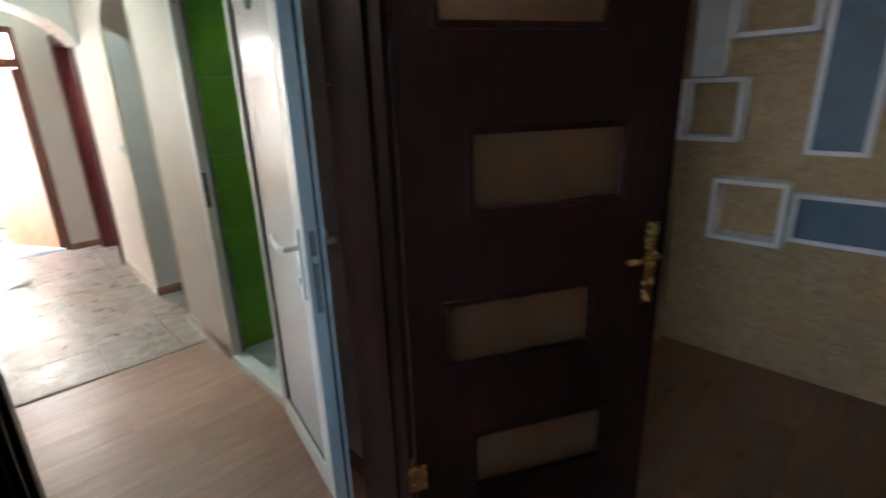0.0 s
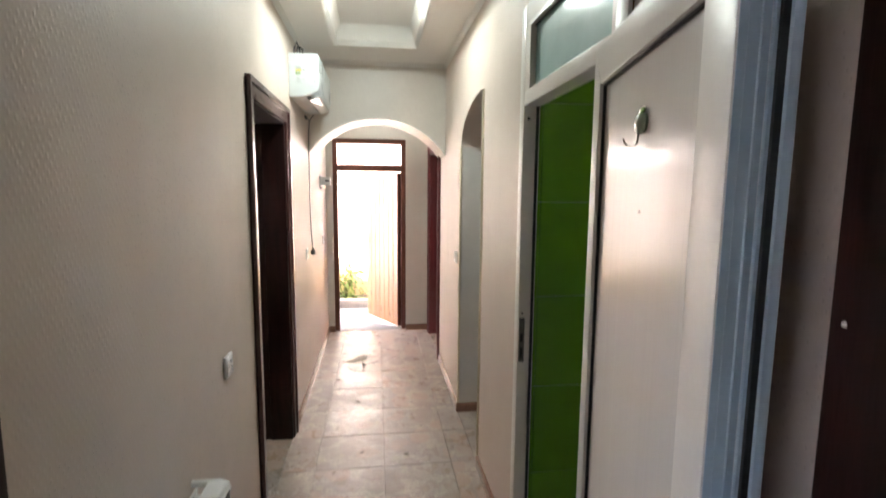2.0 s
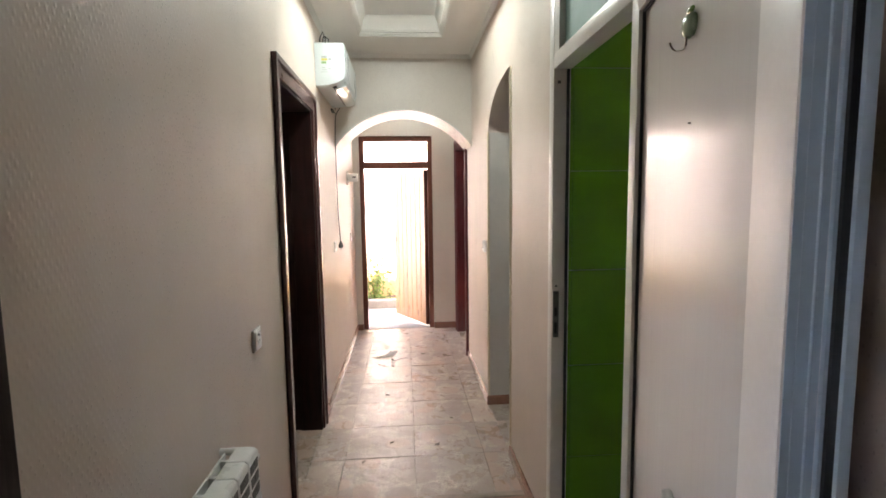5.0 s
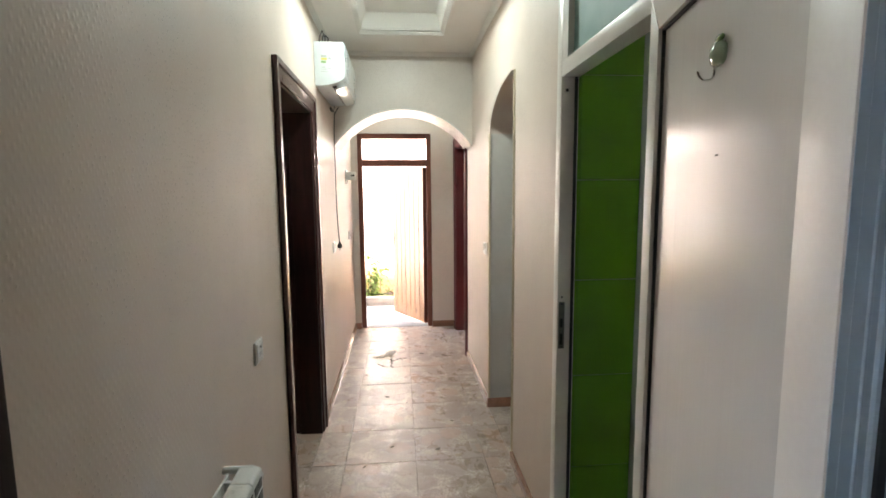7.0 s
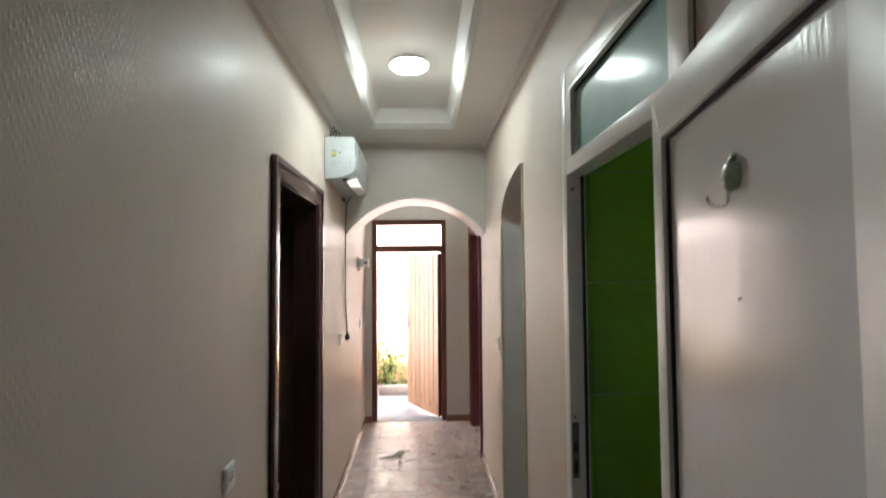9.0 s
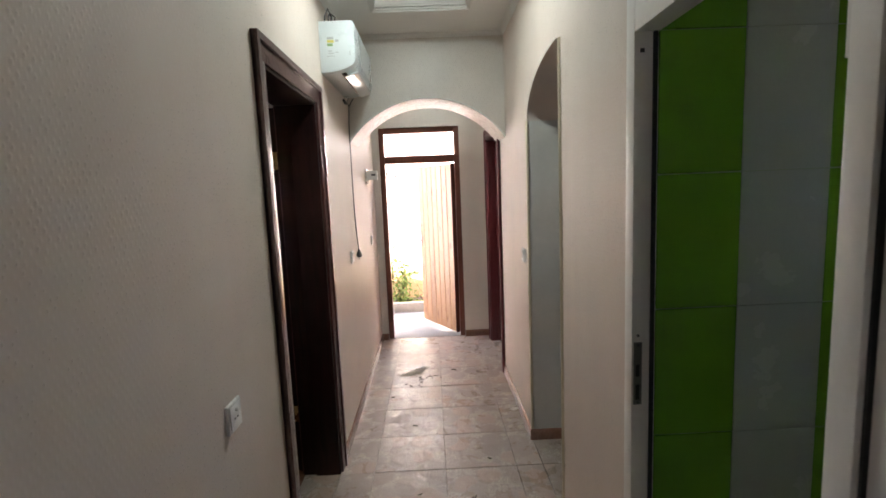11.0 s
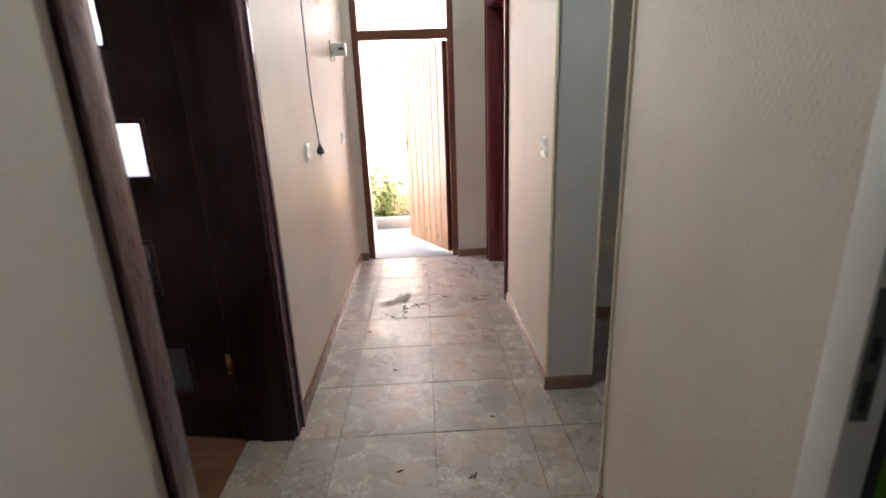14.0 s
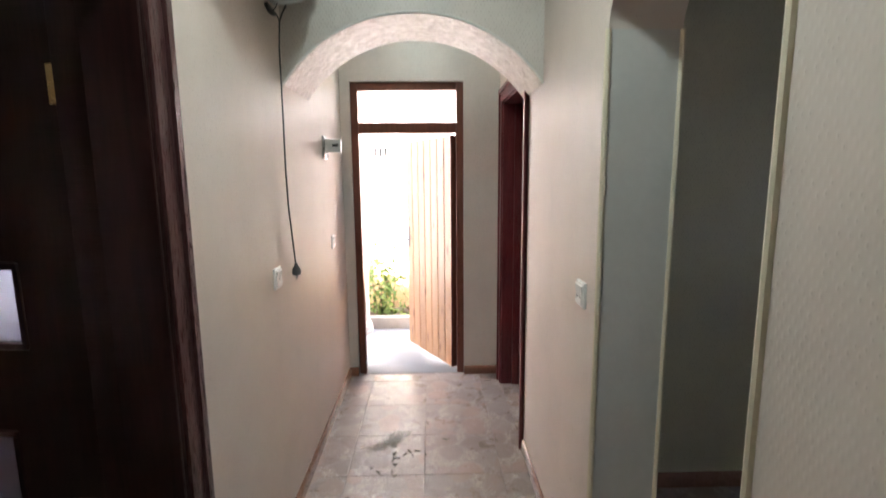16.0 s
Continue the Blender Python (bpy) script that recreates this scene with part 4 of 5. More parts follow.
part("pull_handle", tube([(0.688, 0.044, 0.97), (0.688, 0.075, 0.97), (0.64, 0.08, 0.97)], 0.007, 10), DARKGREY, entry, "dark metal lever")
part("keyhole_cover", lathe([(0.012, 0.04), (0.012, 0.046), (0.006, 0.048)], (0.688, 0, 1.15), 14, "y"), DARKGREY, entry)

# ---------------------------------------------------------------- floors (beds below the pieces)
floor = structure("floor", cuboid(-0.2, 3.3, 4.43, END, -0.1, -0.006), GROUT, "corridor floor of flagstone-printed tiles with dark joints", "floor")
floor_wood = structure("floor_wood", cuboid(-1.2, 3.08, -2.0, 4.41, -0.1, -0.006), GROUT, "worn oak laminate floor", "floor")
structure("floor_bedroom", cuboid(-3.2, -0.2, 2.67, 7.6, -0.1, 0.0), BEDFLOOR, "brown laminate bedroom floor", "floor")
structure("floor_bathroom", cuboid(RW + 0.055, 2.75, 2.7, 4.125, -0.05, 0.012), BATHFLOOR, "pale bathroom floor", "floor")
strip = structure("trim_threshold_strip", prism([(4.398, 0.0), (4.402, 0.006), (4.42, 0.009), (4.438, 0.006), (4.442, 0.0)], "x", 0.0, RW), STRIP, "dusty metal strip between laminate and tiles", "threshold strip")

# ---------------------------------------------------------------- small fixtures of the corridor
# radiator of cast sections
SECT = 0.08


def radiator(m, count):
    r = thing("radiator", m, "white sectional aluminium radiator under the corridor wall", "radiator")
    for i in range(count):
        y = i * SECT
        # each section: flat cap, upright slotted head, plain plate below
        b = prism([(0.018, 0.583), (0.018, 0.596), (0.024, 0.601), (0.070, 0.601), (0.079, 0.594), (0.083, 0.47), (0.077, 0.47), (0.074, 0.583)], "y", y + 0.0015, y + SECT - 0.0015)
        sec = part("section", rounded(b, 0.0015, 1), RADWHITE, r)
        part("front_plate", cuboid(0.079, 0.086, y + 0.0015, y + SECT - 0.0015, 0.03, 0.468, 0.002, 1), RADWHITE, sec)
        part("core", cuboid(0.022, 0.0765, y + 0.006, y + 0.074, 0.02, 0.58, 0.006, 1), RADWHITE, sec)
        # slots are not cut: dark plates on the head give their inner shade
        for k in range(3):
            for m2 in range(2):
                z0 = 0.480 + k * 0.035
                x0 = 0.0832 - (z0 - 0.47) * 0.0325
                part("grille_slot", cuboid(x0 - 0.003, x0 + 0.0006, y + 0.009 + m2 * 0.033, y + 0.038 + m2 * 0.033, z0, z0 + 0.027, 0.0005, 1), RADDARK, sec)
        part("back_fin", cuboid(-0.006, 0.014, y + 0.034, y + 0.046, 0.05, 0.585, 0.001, 1), RADWHITE, sec)
    for z in (0.06, 0.54):
        part("header_pipe", tube([(0.05, -0.006, z), (0.05, count * SECT + 0.006, z)], 0.017, 14), RADWHITE, r)
        for yy in (-0.014, count * SECT + 0.004):
            part("end_plug", lathe([(0.02, 0), (0.022, 0.003), (0.022, 0.008), (0.015, 0.011)], (0.05, yy, z), 18, "y"), RADWHITE, r)
    part("bleed_screw", lathe([(0.006, 0), (0.006, -0.008)], (0.05, -0.014, 0.54), 12, "y"), STEEL, r)
    y = count * SECT
    part("valve_pipe", tube([(0.05, y + 0.012, 0.54), (0.05, y + 0.06, 0.54), (0.048, y + 0.072, 0.545), (0.03, y + 0.076, 0.55), (-0.052, y + 0.076, 0.55)], 0.011, 12), RADWHITE, r, "white plastic supply pipe")
    part("valve", lathe([(0.014, 0), (0.017, 0.004), (0.017, 0.03), (0.012, 0.036)], (0.05, y + 0.028, 0.54), 16, "y"), WHITE, r)
    for yy in (0.12, y - 0.12):
        part("wall_bracket", cuboid(-0.0525, 0.02, yy - 0.006, yy + 0.006, 0.5, 0.515), RADWHITE, r)
    part("rear_rail", cuboid(-0.012, -0.006, 0.004, y - 0.004, 0.05, 0.588, 0.002), RADWHITE, r)
    return r


radiator(pose(0.053, 3.018, 0.19), 6)


def wall_plate(name, m, label, kind):
    """A square switch or socket; local x along the wall, y out of it."""
    s = thing(name, m, label, "switch" if kind != "socket" else "socket")
    part("plate", cuboid(-0.043, 0.043, 0, 0.010, -0.043, 0.043, 0.004, 3), WHITE, s)
    if kind == "rocker":
        part("rocker", prism([(0.010, -0.032), (0.0155, -0.030), (0.012, 0.0), (0.017, 0.030), (0.010, 0.032)], "x", -0.032, 0.032), WHITE, s)
        part("indicator", cuboid(-0.004, 0.004, 0.0125, 0.0135, -0.004, 0.0), DARKGREY, s)
    elif kind == "twin":
        for x0 in (-0.032, 0.001):
            part("rocker", prism([(0.010, -0.032), (0.0155, -0.030), (0.012, 0.0), (0.017, 0.030), (0.010, 0.032)], "x", x0, x0 + 0.031), WHITE, s)
        for x0 in (-0.018, 0.015):
            part("indicator", cuboid(x0 - 0.003, x0 + 0.003, 0.0135, 0.0148, -0.012, -0.006), DARKGREY, s)
    else:
        part("face", cuboid(-0.036, 0.036, 0.010, 0.0125, -0.036, 0.036, 0.002, 2), WHITE, s)
        # pin holes are black discs on the face, their inner shade as colour
        for x in (-0.009, 0.009):
            part("pin_hole", lathe([(0.0034, 0.0115), (0.0034, 0.0131)], (x, 0, -0.005), 12, "y"), BLACK, s)
        part("button", lathe([(0.0055, 0.0125), (0.0055, 0.019), (0.004, 0.0205)], (0.0, 0, 0.019), 14, "y"), WHITE, s)
    return s


LEFTWALL = lambda y, z: pose(0.0, y, z, 0, 0, -90)
RIGHTWALL = lambda y, z: pose(RW, y, z, 0, 0, 90)
wall_plate("wall_socket", LEFTWALL(3.955, 0.97) @ Matrix.Diagonal((0.96, 1, 0.96, 1)), "white socket outlet with small dark pin holes on the corridor wall", "socket")
wall_plate("wall_switch", LEFTWALL(6.045, 1.115), "white socket plate beside the hanging plug", "rocker")
wall_plate("wall_switch", LEFTWALL(7.19, 1.11), "small white switch near the entrance", "rocker")
wall_plate("wall_switch", RIGHTWALL(5.64, 1.133), "white twin switch with two marks beside the passage", "twin")

# air conditioner above the bedroom door
ac = thing("air_conditioner", pose(0.0, 5.45, 2.22), "white split air conditioner with energy stickers and open louvre", "air conditioner")
L = 0.76
body = [(0.002, 0.0), (0.06, 0.003), (0.11, 0.012), (0.150, 0.025), (0.178, 0.040), (0.187, 0.052), (0.190, 0.066), (0.189, 0.262), (0.186, 0.269), (0.180, 0.272), (0.002, 0.272)]
part("casing", rounded(prism(body, "y", 0.0, L), 0.003, 2), ACWHITE, ac)
# casing is closed; a solid black strip gives the shade inside the outlet
part("outlet", prism([(0.098, 0.012), (0.112, 0.002), (0.126, 0.006), (0.126, 0.026)], "y", 0.07, L - 0.07), BLACK, ac, "black strip standing in for the shaded air outlet")
b = prism([(0.118, -0.006), (0.123, -0.011), (0.190, 0.011), (0.193, 0.018), (0.186, 0.021)], "y", 0.075, L - 0.075)
part("louvre", rounded(b, 0.0015, 1), ACGLOSS, ac, "glossy white louvre")
part("front_panel", cuboid(0.1895, 0.194, 0.006, L - 0.006, 0.07, 0.262, 0.002, 1), ACWHITE, ac)
for x0, x1, z0, z1, mt in ((0.045, 0.08, 0.175, 0.188, STICKER_W), (0.045, 0.082, 0.158, 0.172, STICKER_Y), (0.045, 0.075, 0.140, 0.154, STICKER_G), (0.09, 0.108, 0.162, 0.174, STICKER_W),
                          (0.048, 0.07, 0.112, 0.117, STICKER_W), (0.048, 0.08, 0.100, 0.104, STICKER_W), (0.088, 0.104, 0.105, 0.109, STICKER_W), (0.165, 0.168, 0.09, 0.115, STICKER_W), (0.04, 0.085, 0.086, 0.089, STICKER_W)):
    part("sticker", cuboid(x0, x1, -0.0009, 0.0004, z0, z1), mt, ac)
for k, r in enumerate((0.0, 0.02)):
    pts = [(0.03 + r, 0.04, 0.268), (0.034 + r, 0.04, 0.31), (0.05 + r * 0.5, 0.05, 0.352 - k * 0.025), (0.066 + r, 0.06, 0.31), (0.06 + r, 0.065, 0.268)]
    part("wire_loop", tube(pts, 0.0048, 8), BLACK, ac, "black wire loop")
part("loose_wire", tube([(0.07, 0.11, 0.268), (0.09, 0.11, 0.285), (0.105, 0.12, 0.29)], 0.003, 8), BLACK, ac)

clip = thing("cable_clip", pose(0.0, 6.15, 2.185), "dark cable clip with stray wire ends under the air conditioner", "cable clip")
part("clip", rounded(prism([(-0.055, 0.012), (0.045, 0.004), (0.05, -0.008), (0.0, -0.014), (-0.05, -0.004)], "x", 0.0005, 0.016), 0.002, 1), DARKGREY, clip)
for a, b2 in ((0.035, -0.03), (-0.04, -0.022), (0.02, 0.03)):
    part("wire_end", tube([(0.014, 0.0, -0.006), (0.026, a * 0.5, b2 * 0.4), (0.03, a, b2)], 0.0022, 6), DARKGREY, clip)

cable = thing("power_cable", pose(0, 0, 0), "dark power cable with a loose plug hanging from the air conditioner", "cable")
pts = [(0.06, 6.19, 2.215), (0.04, 6.20, 2.19), (0.022, 6.215, 2.16), (0.014, 6.22, 2.05), (0.012, 6.225, 1.9), (0.012, 6.222, 1.7), (0.013, 6.215, 1.55), (0.013, 6.225, 1.4), (0.015, 6.245, 1.28), (0.02, 6.255, 1.17), (0.022, 6.255, 1.13)]
cd = part("cord", tube(pts, 0.0038, 8), DARKGREY, cable)
b = lathe([(0.006, 0.035), (0.010, 0.02), (0.018, 0.008), (0.020, -0.006), (0.019, -0.018), (0.012, -0.022)], (0.024, 6.255, 1.105), 20)
part("plug", b, DARKGREY, cable)
for dy in (-0.009, 0.009):
    part("plug_pin", tube([(0.024, 6.255 + dy, 1.085), (0.024, 6.255 + dy, 1.066)], 0.0024, 8), STEEL, cable)

# small white alarm unit near the entrance
unit = thing("wall_unit", pose(0.0, 7.06, 1.70), "small white wall-mounted unit with a dark display", "alarm unit")
part("bracket", cuboid(0, 0.012, -0.05, 0.05, -0.075, 0.065, 0.003), STEEL, unit, "grey metal mounting plate")
part("body", cuboid(0.012, 0.105, -0.022, 0.022, -0.035, 0.045, 0.006), WHITE, unit)
part("display", cuboid(0.055, 0.09, -0.0245, -0.022, 0.0, 0.016), DARKGREY, unit)
part("clamp", tube([(0.02, 0, -0.035), (0.02, 0, -0.07)], 0.006, 8), STEEL, unit)

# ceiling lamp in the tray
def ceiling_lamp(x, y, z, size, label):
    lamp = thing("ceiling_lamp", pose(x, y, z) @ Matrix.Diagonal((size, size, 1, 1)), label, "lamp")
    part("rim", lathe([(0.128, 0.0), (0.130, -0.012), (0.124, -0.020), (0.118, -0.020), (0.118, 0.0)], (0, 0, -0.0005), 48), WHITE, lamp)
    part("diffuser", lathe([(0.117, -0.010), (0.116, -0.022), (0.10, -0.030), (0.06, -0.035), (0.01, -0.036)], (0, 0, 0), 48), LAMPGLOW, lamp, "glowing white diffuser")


ceiling_lamp(0.556, 5.035, TZ, 0.9, "round flush ceiling lamp switched on in the tray, cool white")
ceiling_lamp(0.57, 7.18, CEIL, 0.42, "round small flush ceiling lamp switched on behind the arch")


# ---------------------------------------------------------------- shelf boxes and panels of the room
def shelf_box(y0, y1, z0, z1, label):
    s = thing("wall_shelf", pose(3.08, y0, z0), label, "shelf", "white shelf boxes on the patterned wall")
    w, h, d, t = y1 - y0, z1 - z0, 0.13, 0.022
    part("side_panel", cuboid(-d, 0, 0, t, 0, h, 0.0015, 1), SHELF, s)
    part("side_panel", cuboid(-d, 0, w - t, w, 0, h, 0.0015, 1), SHELF, s)
    part("top_panel", cuboid(-d + 0.0005, 0, t, w - t, h - t, h, 0.0015, 1), SHELF, s)
    part("bottom_panel", cuboid(-d + 0.0005, 0, t, w - t, 0, t, 0.0015, 1), SHELF, s)


def framed_panel(y0, y1, z0, z1, material, label):
    s = thing("wall_panel", pose(3.08, y0, z0), label, "wall panel")
    w, h, d, t = y1 - y0, z1 - z0, 0.06, 0.022
    part("backing", cuboid(-d + 0.012, 0, t, w - t, t, h - t), material, s)
    part("frame_side", cuboid(-d, 0, 0, t, 0, h, 0.0015, 1), SHELF, s)
    part("frame_side", cuboid(-d, 0, w - t, w, 0, h, 0.0015, 1), SHELF, s)
    part("frame_top", cuboid(-d + 0.0005, 0, t, w - t, h - t, h, 0.0015, 1), SHELF, s)
    part("frame_bottom", cuboid(-d + 0.0005, 0, t, w - t, 0, t, 0.0015, 1), SHELF, s)


shelf_box(1.80, 2.125, 0.70, 1.01, "white open-backed square shelf box on patterned wallpaper")
shelf_box(2.045, 2.33, 1.19, 1.49, "white open-backed square shelf box near the corner")
shelf_box(1.80, 2.135, 1.66, 1.98, "white open-backed square shelf box set high")
framed_panel(1.555, 1.785, 1.14, 2.25, SLATE, "tall slate-blue panel in a white frame")
framed_panel(1.05, 1.79, 0.725, 0.96, SLATE, "long slate-blue panel in a white frame")
framed_panel(2.165, 2.315, 1.5, 2.2, SHELF, "narrow white upright panel above a shelf box")


# ---------------------------------------------------------------- windows
def window(name, m, x0, x1, z0, z1, label):
    w = thing(name, m, label, "window", kind="structure")
    for a, b, c, d in ((x0, x1, z0, z0 + 0.06), (x0, x1, z1 - 0.06, z1), (x0, x0 + 0.06, z0 + 0.06, z1 - 0.06), (x1 - 0.06, x1, z0 + 0.06, z1 - 0.06),
                       ((x0 + x1) / 2 - 0.035, (x0 + x1) / 2 + 0.035, z0 + 0.06, z1 - 0.06)):
        part("window_frame", cuboid(a, b, 0, 0.06, c, d, 0.003), PVC, w)
    p = part("pane", cuboid(x0 + 0.055, x1 - 0.055, 0.02, 0.026, z0 + 0.055, z1 - 0.055), CLEAR, w)
    p.visible_shadow = False


window("window_1", pose(0, 7.68, 0), WX0, WX1, WZ0, WZ1, "white framed bedroom window")
# passage and bathroom windows are out of view, added only as sources of fill
window("window_3_unseen", pose(3.38, 0, 0, 0, 0, 90), 4.7, 5.3, 1.25, 1.8, "white framed unseen window added to light the side passage")
window("window_4_unseen", pose(2.82, 0, 0, 0, 0, 90), VY0, VY1, VZ0, VZ1, "white framed unseen window added to light the bathroom")
window("window_2", pose(-1.22, 0, 0, 0, 0, 90), QY0, QY1, QZ0, QZ1, "white framed window of the patterned room")

# ---------------------------------------------------------------- courtyard
structure("ground", cuboid(-60, 60, -60, 90, -0.4, -0.03), PAVING, "pale concrete yard running to the horizon", "ground")
structure("courtyard_wall", prism([(-8, -0.05), (8, -0.05), (8, 3.2), (-8, 3.2)], "y", 9.55, 9.8), STUCCO, "white rendered courtyard wall", "wall")
structure("courtyard_plinth", rounded(prism([(-0.6, -0.05), (3.0, -0.05), (3.0, 0.43), (-0.6, 0.43)], "y", 9.40, 9.549), 0.01, 2), OCHRE, "low ochre rendered wall behind the planting", "wall")
structure("planter_kerb", rounded(prism([(-0.5, -0.04), (3.2, -0.04), (3.2, 0.09), (-0.5, 0.09)], "y", 8.88, 8.98), 0.012, 2), KERB, "pale concrete planter kerb", "kerb")
structure("planter_soil", cuboid(-0.5, 3.2, 8.981, 9.399, -0.04, 0.05), SOIL, "dark planter soil", "soil")

col = thing("column", pose(-0.105, 8.80, -0.03), "pale round courtyard column with a moulded base", "column")
part("base", lathe([(0.150, 0.0), (0.150, 0.035), (0.138, 0.045), (0.146, 0.062), (0.142, 0.08), (0.130, 0.088), (0.136, 0.102), (0.126, 0.118), (0.118, 0.13)]), COLUMN, col)
part("shaft", lathe([(0.118, 0.13), (0.115, 1.6), (0.108, 3.0)]), COLUMN, col)

vent = thing("vent_grille", pose(0.06, 9.55, 1.785), "grey louvred vent opening in the courtyard wall", "vent")
# no real hole: the opening's shade is a black plate on the wall
part("recess", cuboid(-0.13, 0.13, -0.004, 0.0, -0.05, 0.05), BLACK, vent, "black plate standing in for the shaded opening behind the bars")
for k in range(5):
    part("bar", cuboid(-0.13 + k * 0.0575, -0.10 + k * 0.0575, -0.02, -0.003, -0.05, 0.05, 0.002, 1), STUCCO, vent)
part("rail", cuboid(-0.14, 0.14, -0.022, -0.0035, 0.046, 0.062, 0.002, 1), STUCCO, vent)


pipe = thing("wall_pipe", pose(0.213, 9.55, 0.43), "thin dark pipe rising on the courtyard wall", "pipe")
part("pipe", tube([(0, -0.012, 0.0), (0, -0.012, 0.285), (0, -0.008, 0.30)], 0.007, 8), DARKGREY, pipe)
part("clamp", cuboid(-0.012, 0.012, -0.02, 0.0, 0.2, 0.212, 0.001, 1), DARKGREY, pipe)


def vine(m, spread, height, leaves, seed, label):
    r = random.Random(seed)
    v = thing("climbing_plant", m, label, "plant")
    b = bmesh.new()
    tips = []
    for k in range(9):
        x = r.uniform(-spread, spread)
        pts = [(x * 0.6, 0, 0)]
        h = height * r.uniform(0.45, 1.0) * (1.0 - 0.45 * (x + spread) / (2 * spread))
        for j in range(1, 7):
            u = j / 6
            pts.append((x * (0.6 + 0.5 * u) + r.uniform(-0.03, 0.03), -0.03 + r.uniform(-0.06, 0.06), h * u))
        part("stem", tube(pts, 0.006, 6, None, 0.002), STEM, v)
        tips += pts
    b = bmesh.new()
    for k in range(leaves):
        p = Vector(r.choice(tips)) + Vector((r.gauss(0, 0.05), r.gauss(-0.02, 0.05), r.gauss(0.0, 0.05)))
        p.z = max(0.02, p.z)
        s = r.uniform(0.017, 0.036)
        rot = Euler((r.uniform(-1.2, 0.5), r.uniform(-0.7, 0.7), r.uniform(0, 6.28))).to_matrix().to_4x4()
        out = [(0, -0.1), (0.55, 0.05), (0.95, 0.55), (0.5, 0.75), (0.45, 1.15), (0, 1.5), (-0.45, 1.15), (-0.5, 0.75), (-0.95, 0.55), (-0.55, 0.05)]
        ring_v = [b.verts.new(Matrix.Translation(p) @ rot @ Vector((x * s, y * s, 0.25 * s * abs(x)))) for x, y in out]
        mid = b.verts.new(Matrix.Translation(p) @ rot @ Vector((0, 0.6 * s, -0.05 * s)))
        for i in range(len(out)):
            b.faces.new((ring_v[i], ring_v[(i + 1) % len(out)], mid))
    part("foliage", b, LEAVES, v)


vine(pose(0.10, 9.2, 0.05), 0.21, 1.2, 620, 3, "leafy green vine growing in the planter")
vine(pose(0.50, 9.18, 0.05), 0.25, 0.26, 70, 8, "low green planting along the kerb")

# ---------------------------------------------------------------- litter on the tiles
r = random.Random(11)


def fluff(x, y, s, hairs, loft, label, material, seed):
    """A flat tangle of fine curling fibres with a few crumbs caught in it."""
    q = random.Random(seed)
    clump = thing("dust_clump", pose(x, y, 0.0005, 0, 0, q.uniform(10, 35)), label, "dust")
    b = bmesh.new()
    for k in range(hairs):
        a, l = q.uniform(0, math.tau), s * q.uniform(0.25, 0.6)
        p = Vector((q.gauss(0, s * 0.75), q.gauss(0, s * 0.3), q.uniform(0.001, s * loft)))
        pts = []
        for i in range(4):
            pts.append(tuple(p))
            a += q.uniform(-1.1, 1.1)
            p = p + Vector((math.cos(a) * l / 3, math.sin(a) * l / 3, q.uniform(-0.15, 0.15) * l))
            p.z = max(0.001, p.z)
        tube(pts, q.uniform(0.0008, 0.0017), 4, b)
    part("fibres", b, material, clump)


fluff(0.33, 6.64, 0.055, 90, 0.2, "grey-brown wisp of dust and dry fibres on the tiles", FLUFF, 1)
fluff(0.41, 6.71, 0.05, 190, 0.6, "pale wisp of fluff on the tiles", PALEFLUFF, 2)
fluff(1.10, 5.90, 0.024, 60, 0.5, "pale fluff beside the skirting board", PALEFLUFF, 3)
b = bmesh.new()
spots = [(0.477 + r.gauss(0, 0.045), 6.56 + r.gauss(0, 0.03)) for k in range(11)] + [(0.36 + r.uniform(-0.06, 0.2), 6.42 + r.uniform(-0.06, 0.1)) for k in range(7)]
spots += [(0.395, 5.74), (0.41, 5.735), (0.55, 5.62), (0.22, 6.2), (0.25, 5.98), (0.71, 6.70), (0.725, 6.702), (0.695, 6.705), (0.72, 4.95), (0.735, 4.955), (0.60, 6.9), (0.45, 5.0), (0.85, 5.3), (0.3, 4.8)]
for x, y in spots:
    m = pose(x, y, 0.003, r.uniform(-20, 20), r.uniform(-20, 20), r.uniform(0, 180))
    vs = bmesh.ops.create_icosphere(b, subdivisions=1, radius=0.008)["verts"]
    k = r.uniform(0.7, 1.9)
    for v in vs:
        v.co = m @ Vector((v.co.x * k * 1.4, v.co.y * 0.55, v.co.z * 0.4))
tagged(new("litter", mesh_from("litter", b, CRUMB)), "scattered dark dry leaf bits on the tiles", "litter", "", "stuff")

# ---------------------------------------------------------------- pieces of floors and walls
made = {}


def piece(name, w, l, h, bevel, material, parent, at):
    """A slab w by l by h whose top centre lies at the place given; alike pieces share a mesh."""
    key = (name, round(w, 4), round(l, 4), round(h, 4), material.name)
    if key not in made:
        bm = bmesh.new()
        a, c = w / 2, l / 2
        rings = []
        for inset, z in ((0, -h), (0, -bevel), (bevel, 0)):
            rings.append([bm.verts.new((sx * (a - inset), sy * (c - inset), z)) for sx, sy in ((-1, -1), (1, -1), (1, 1), (-1, 1))])
        for lo, hi in zip(rings, rings[1:]):
            for k in range(4):
                bm.faces.new((lo[k], lo[(k + 1) % 4], hi[(k + 1) % 4], hi[k]))
        bm.faces.new(rings[-1])
        made[key] = mesh_from(name, bm, material, 20)
    ob = new(name, made[key])
    ob.matrix_basis = at
    ob.parent = parent
    return ob


def spans(lo, hi, cuts):
    edges = [lo] + [c for c in cuts if lo + 0.01 < c < hi - 0.01] + [hi]
    return list(zip(edges, edges[1:]))


GAP = 0.0019
xs_cuts = [0.19 + 0.4 * k for k in range(-2, 9)]
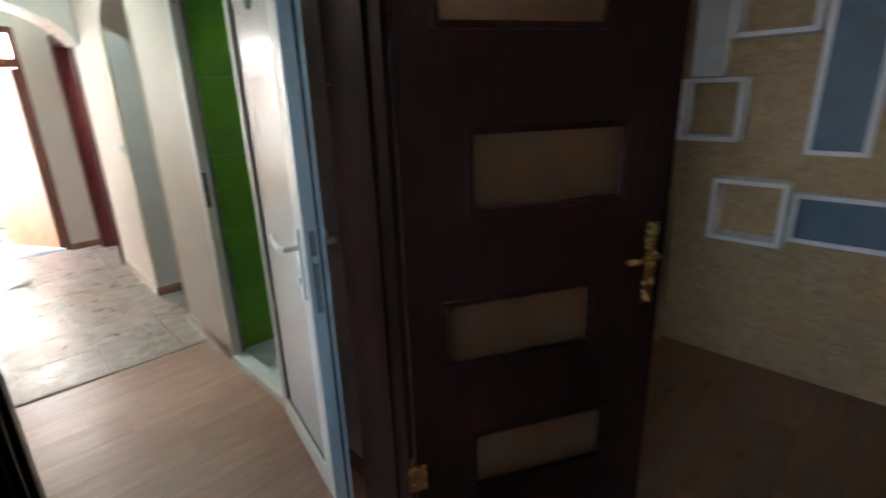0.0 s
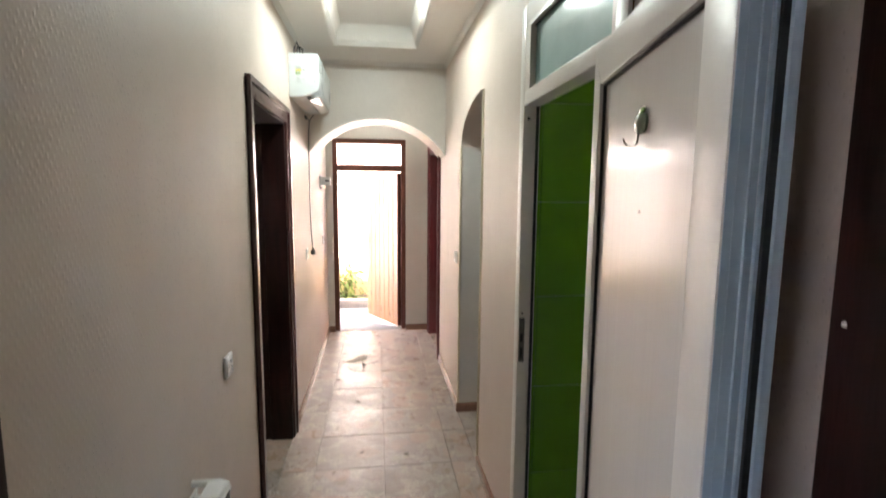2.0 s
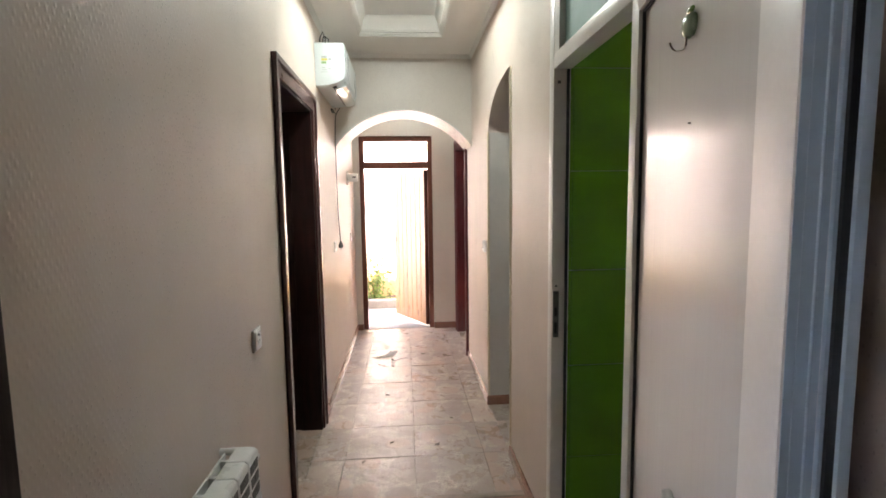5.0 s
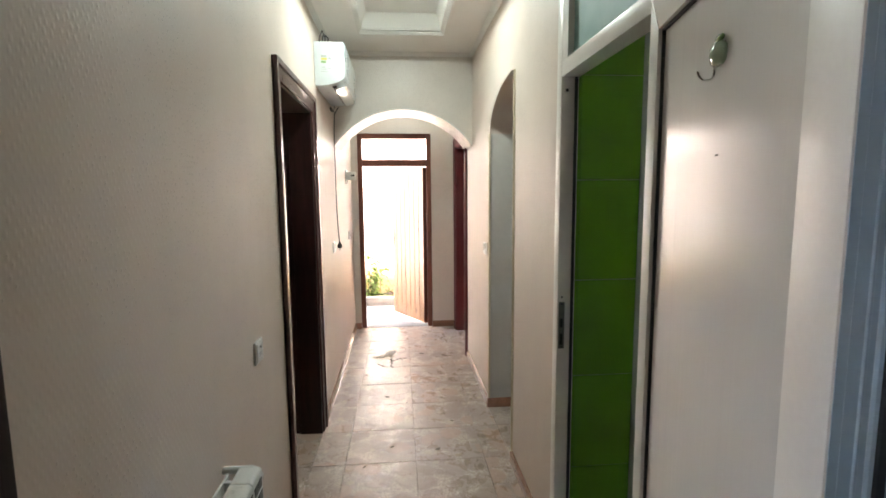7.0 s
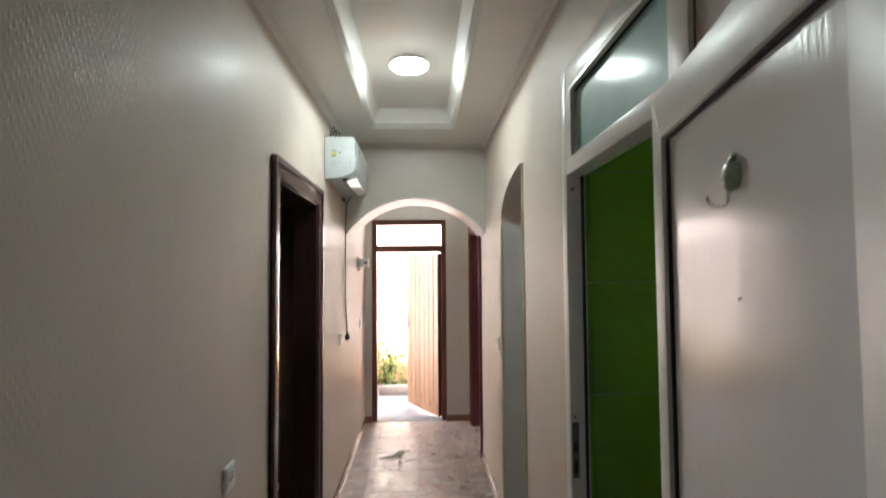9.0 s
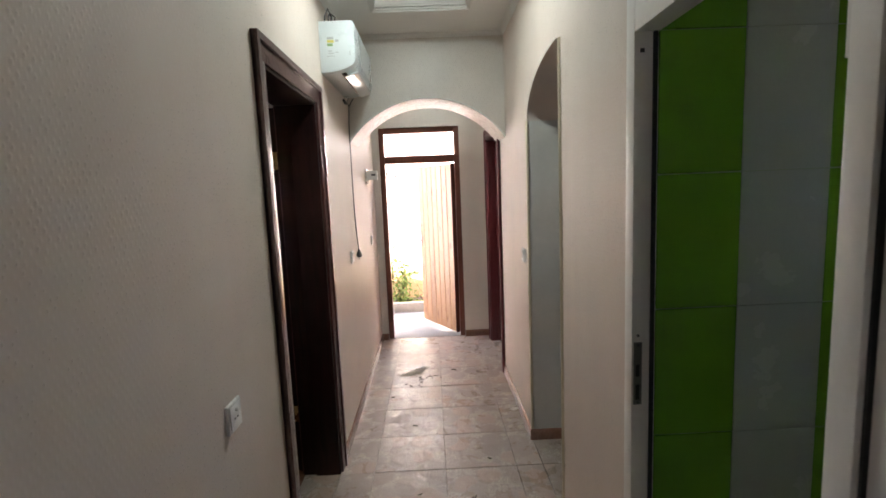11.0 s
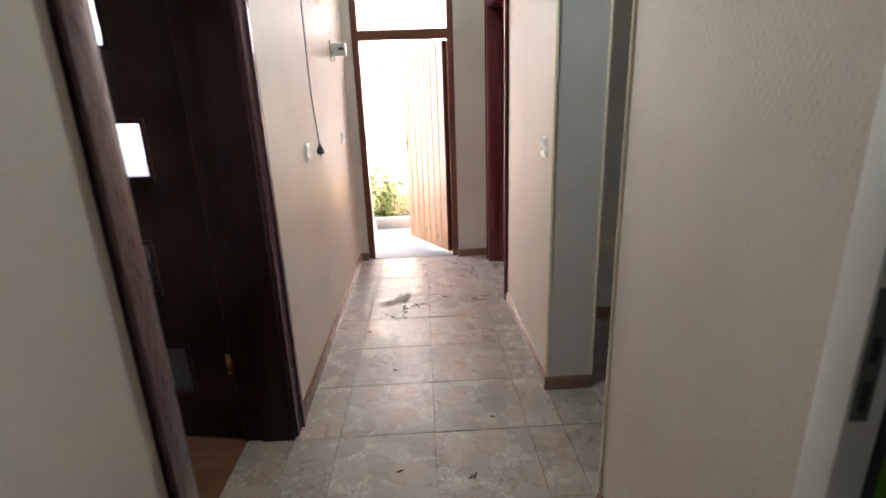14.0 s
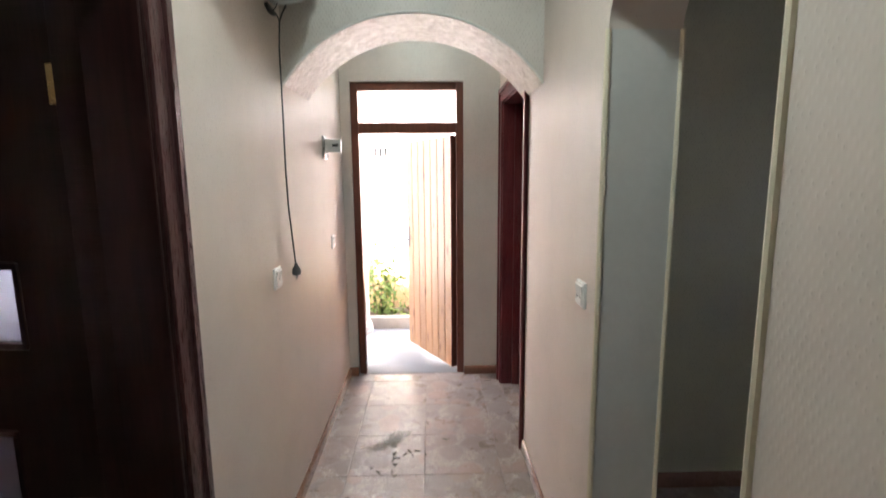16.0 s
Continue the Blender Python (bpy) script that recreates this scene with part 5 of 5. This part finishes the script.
ys_cuts = [4.449 + 0.385 * k for k in range(0, 10)]
r = random.Random(5)


def lay_tiles(x0, x1, y0, y1):
    for a, b in spans(x0, x1, xs_cuts):
        for c, d in spans(y0, y1, ys_cuts):
            piece("tile", b - a - GAP, d - c - GAP, 0.006, 0.0012, TILE, floor, pose((a + b) / 2, (c + d) / 2, r.uniform(-0.0006, 0.0006), r.uniform(-0.08, 0.08), r.uniform(-0.08, 0.08)))


lay_tiles(0.0, RW, 4.441, END)
lay_tiles(-0.2, 0.0, LD0 + 0.03, LD1 - 0.03)
lay_tiles(RW, RW + 0.21, NY0, NY1)
lay_tiles(RW + 0.21, 3.3, 4.26, 6.235)
lay_tiles(RW, RW + 0.21, RD0 + 0.03, RD1 - 0.03)
lay_tiles(RW + 0.21, 3.3, 6.4, END)
lay_tiles(EX0, EX1, END, 7.672)


def lay_planks(x0, x1, y0, y1, seed, wood):
    q = random.Random(seed)
    row = 0
    y = y0
    while y < y1 - 0.01:
        d = min(y + 0.193, y1)
        x = x0 - q.uniform(0.0, 1.0)
        while x < x1 - 0.01:
            a, b = max(x, x0), min(x + 1.2, x1)
            if b - a > 0.03:
                piece("plank", b - a - 0.0003, d - y - 0.0003, 0.006, 0.0004, wood, floor_wood, pose((a + b) / 2, (y + d) / 2, 0))
            x += 1.2
        y = d


lay_planks(0.0, RW, DY1, 4.40, 1, LAMINATE)
lay_planks(GX0 + 0.03, GX1 - 0.03, DY0, DY1, 2, LAMINATE)
lay_planks(-1.2, 3.08, -0.4, DY0, 3, ROOMFLOOR)
structure("floor_room_back", cuboid(-1.2, 3.08, -2.0, -0.401, -0.006, 0.0), ROOMFLOOR, "brown laminate room floor", "floor")

# glazed tiles of the bathroom's far wall
back = structure("wall_bathroom_tiles", cuboid(RW + 0.045, 2.75, 4.098, 4.124, 0, 2.5), TILEJOINT, "bathroom wall in green tiles with one white stripe", "wall")
lines = [0.012, 0.365, 0.77, 1.175, 1.58, 1.985, 2.39, 2.5]
col_x = [RW + 0.045, 1.24, 1.49, 1.755, 2.005, 2.255, 2.505, 2.75]
for i, (a, b) in enumerate(zip(col_x, col_x[1:])):
    for c, d in zip(lines, lines[1:]):
        piece("wall_tile", b - a - 0.002, d - c - (0.004 if i != 2 else 0.0012), 0.006, 0.001, WHITETILE if i == 2 else GREENTILE, back,
              Matrix.Translation(((a + b) / 2, 4.092, (c + d) / 2)) @ pose(0, 0, 0, 90, 0, 0))
bm = bmesh.new()
for a, b, c, d in ((2.701, VY0, 0, 2.499), (VY1, 4.09, 0, 2.499), (VY0, VY1, 0, VZ0), (VY0, VY1, VZ1, 2.499)):
    box(bm, 2.72, 2.749, a, b, c, d)
side = structure("wall_bathroom_side_tiles", bm, TILEJOINT, "unseen bathroom side wall in green tiles round the added window", "wall")
ys = [2.70, 2.95, 3.2, VY0, 3.7, VY1, 4.09]
zs = [0.012, 0.4, 0.8, 1.15, VZ0, 1.8, VZ1, 2.499]
for a, b in zip(ys, ys[1:]):
    for c, d in zip(zs, zs[1:]):
        if not (a >= VY0 and b <= VY1 and c >= VZ0 and d <= VZ1):
            piece("wall_tile", b - a - 0.002, d - c - 0.004, 0.006, 0.001, GREENTILE, side, Matrix.Translation((2.714, (a + b) / 2, (c + d) / 2)) @ pose(0, 0, 0, 90, 0, -90))

# row of white dots high on the bathroom tiles, built as small plain knobs
for x, z in ((1.575, 2.10), (1.62, 2.105), (1.675, 2.135), (1.735, 2.19)):
    k = thing("tile_knob", pose(x, 4.0918, z), "small white knob high on the bathroom tiles", "hook", "hooks on the bathroom tiles")
    part("stem", lathe([(0.004, 0.0), (0.003, -0.008)], (0, 0, 0), 10, "y"), WHITE, k)
    part("head", lathe([(0.003, -0.008), (0.007, -0.010), (0.007, -0.014), (0.004, -0.017)], (0, 0, 0), 12, "y"), WHITE, k)
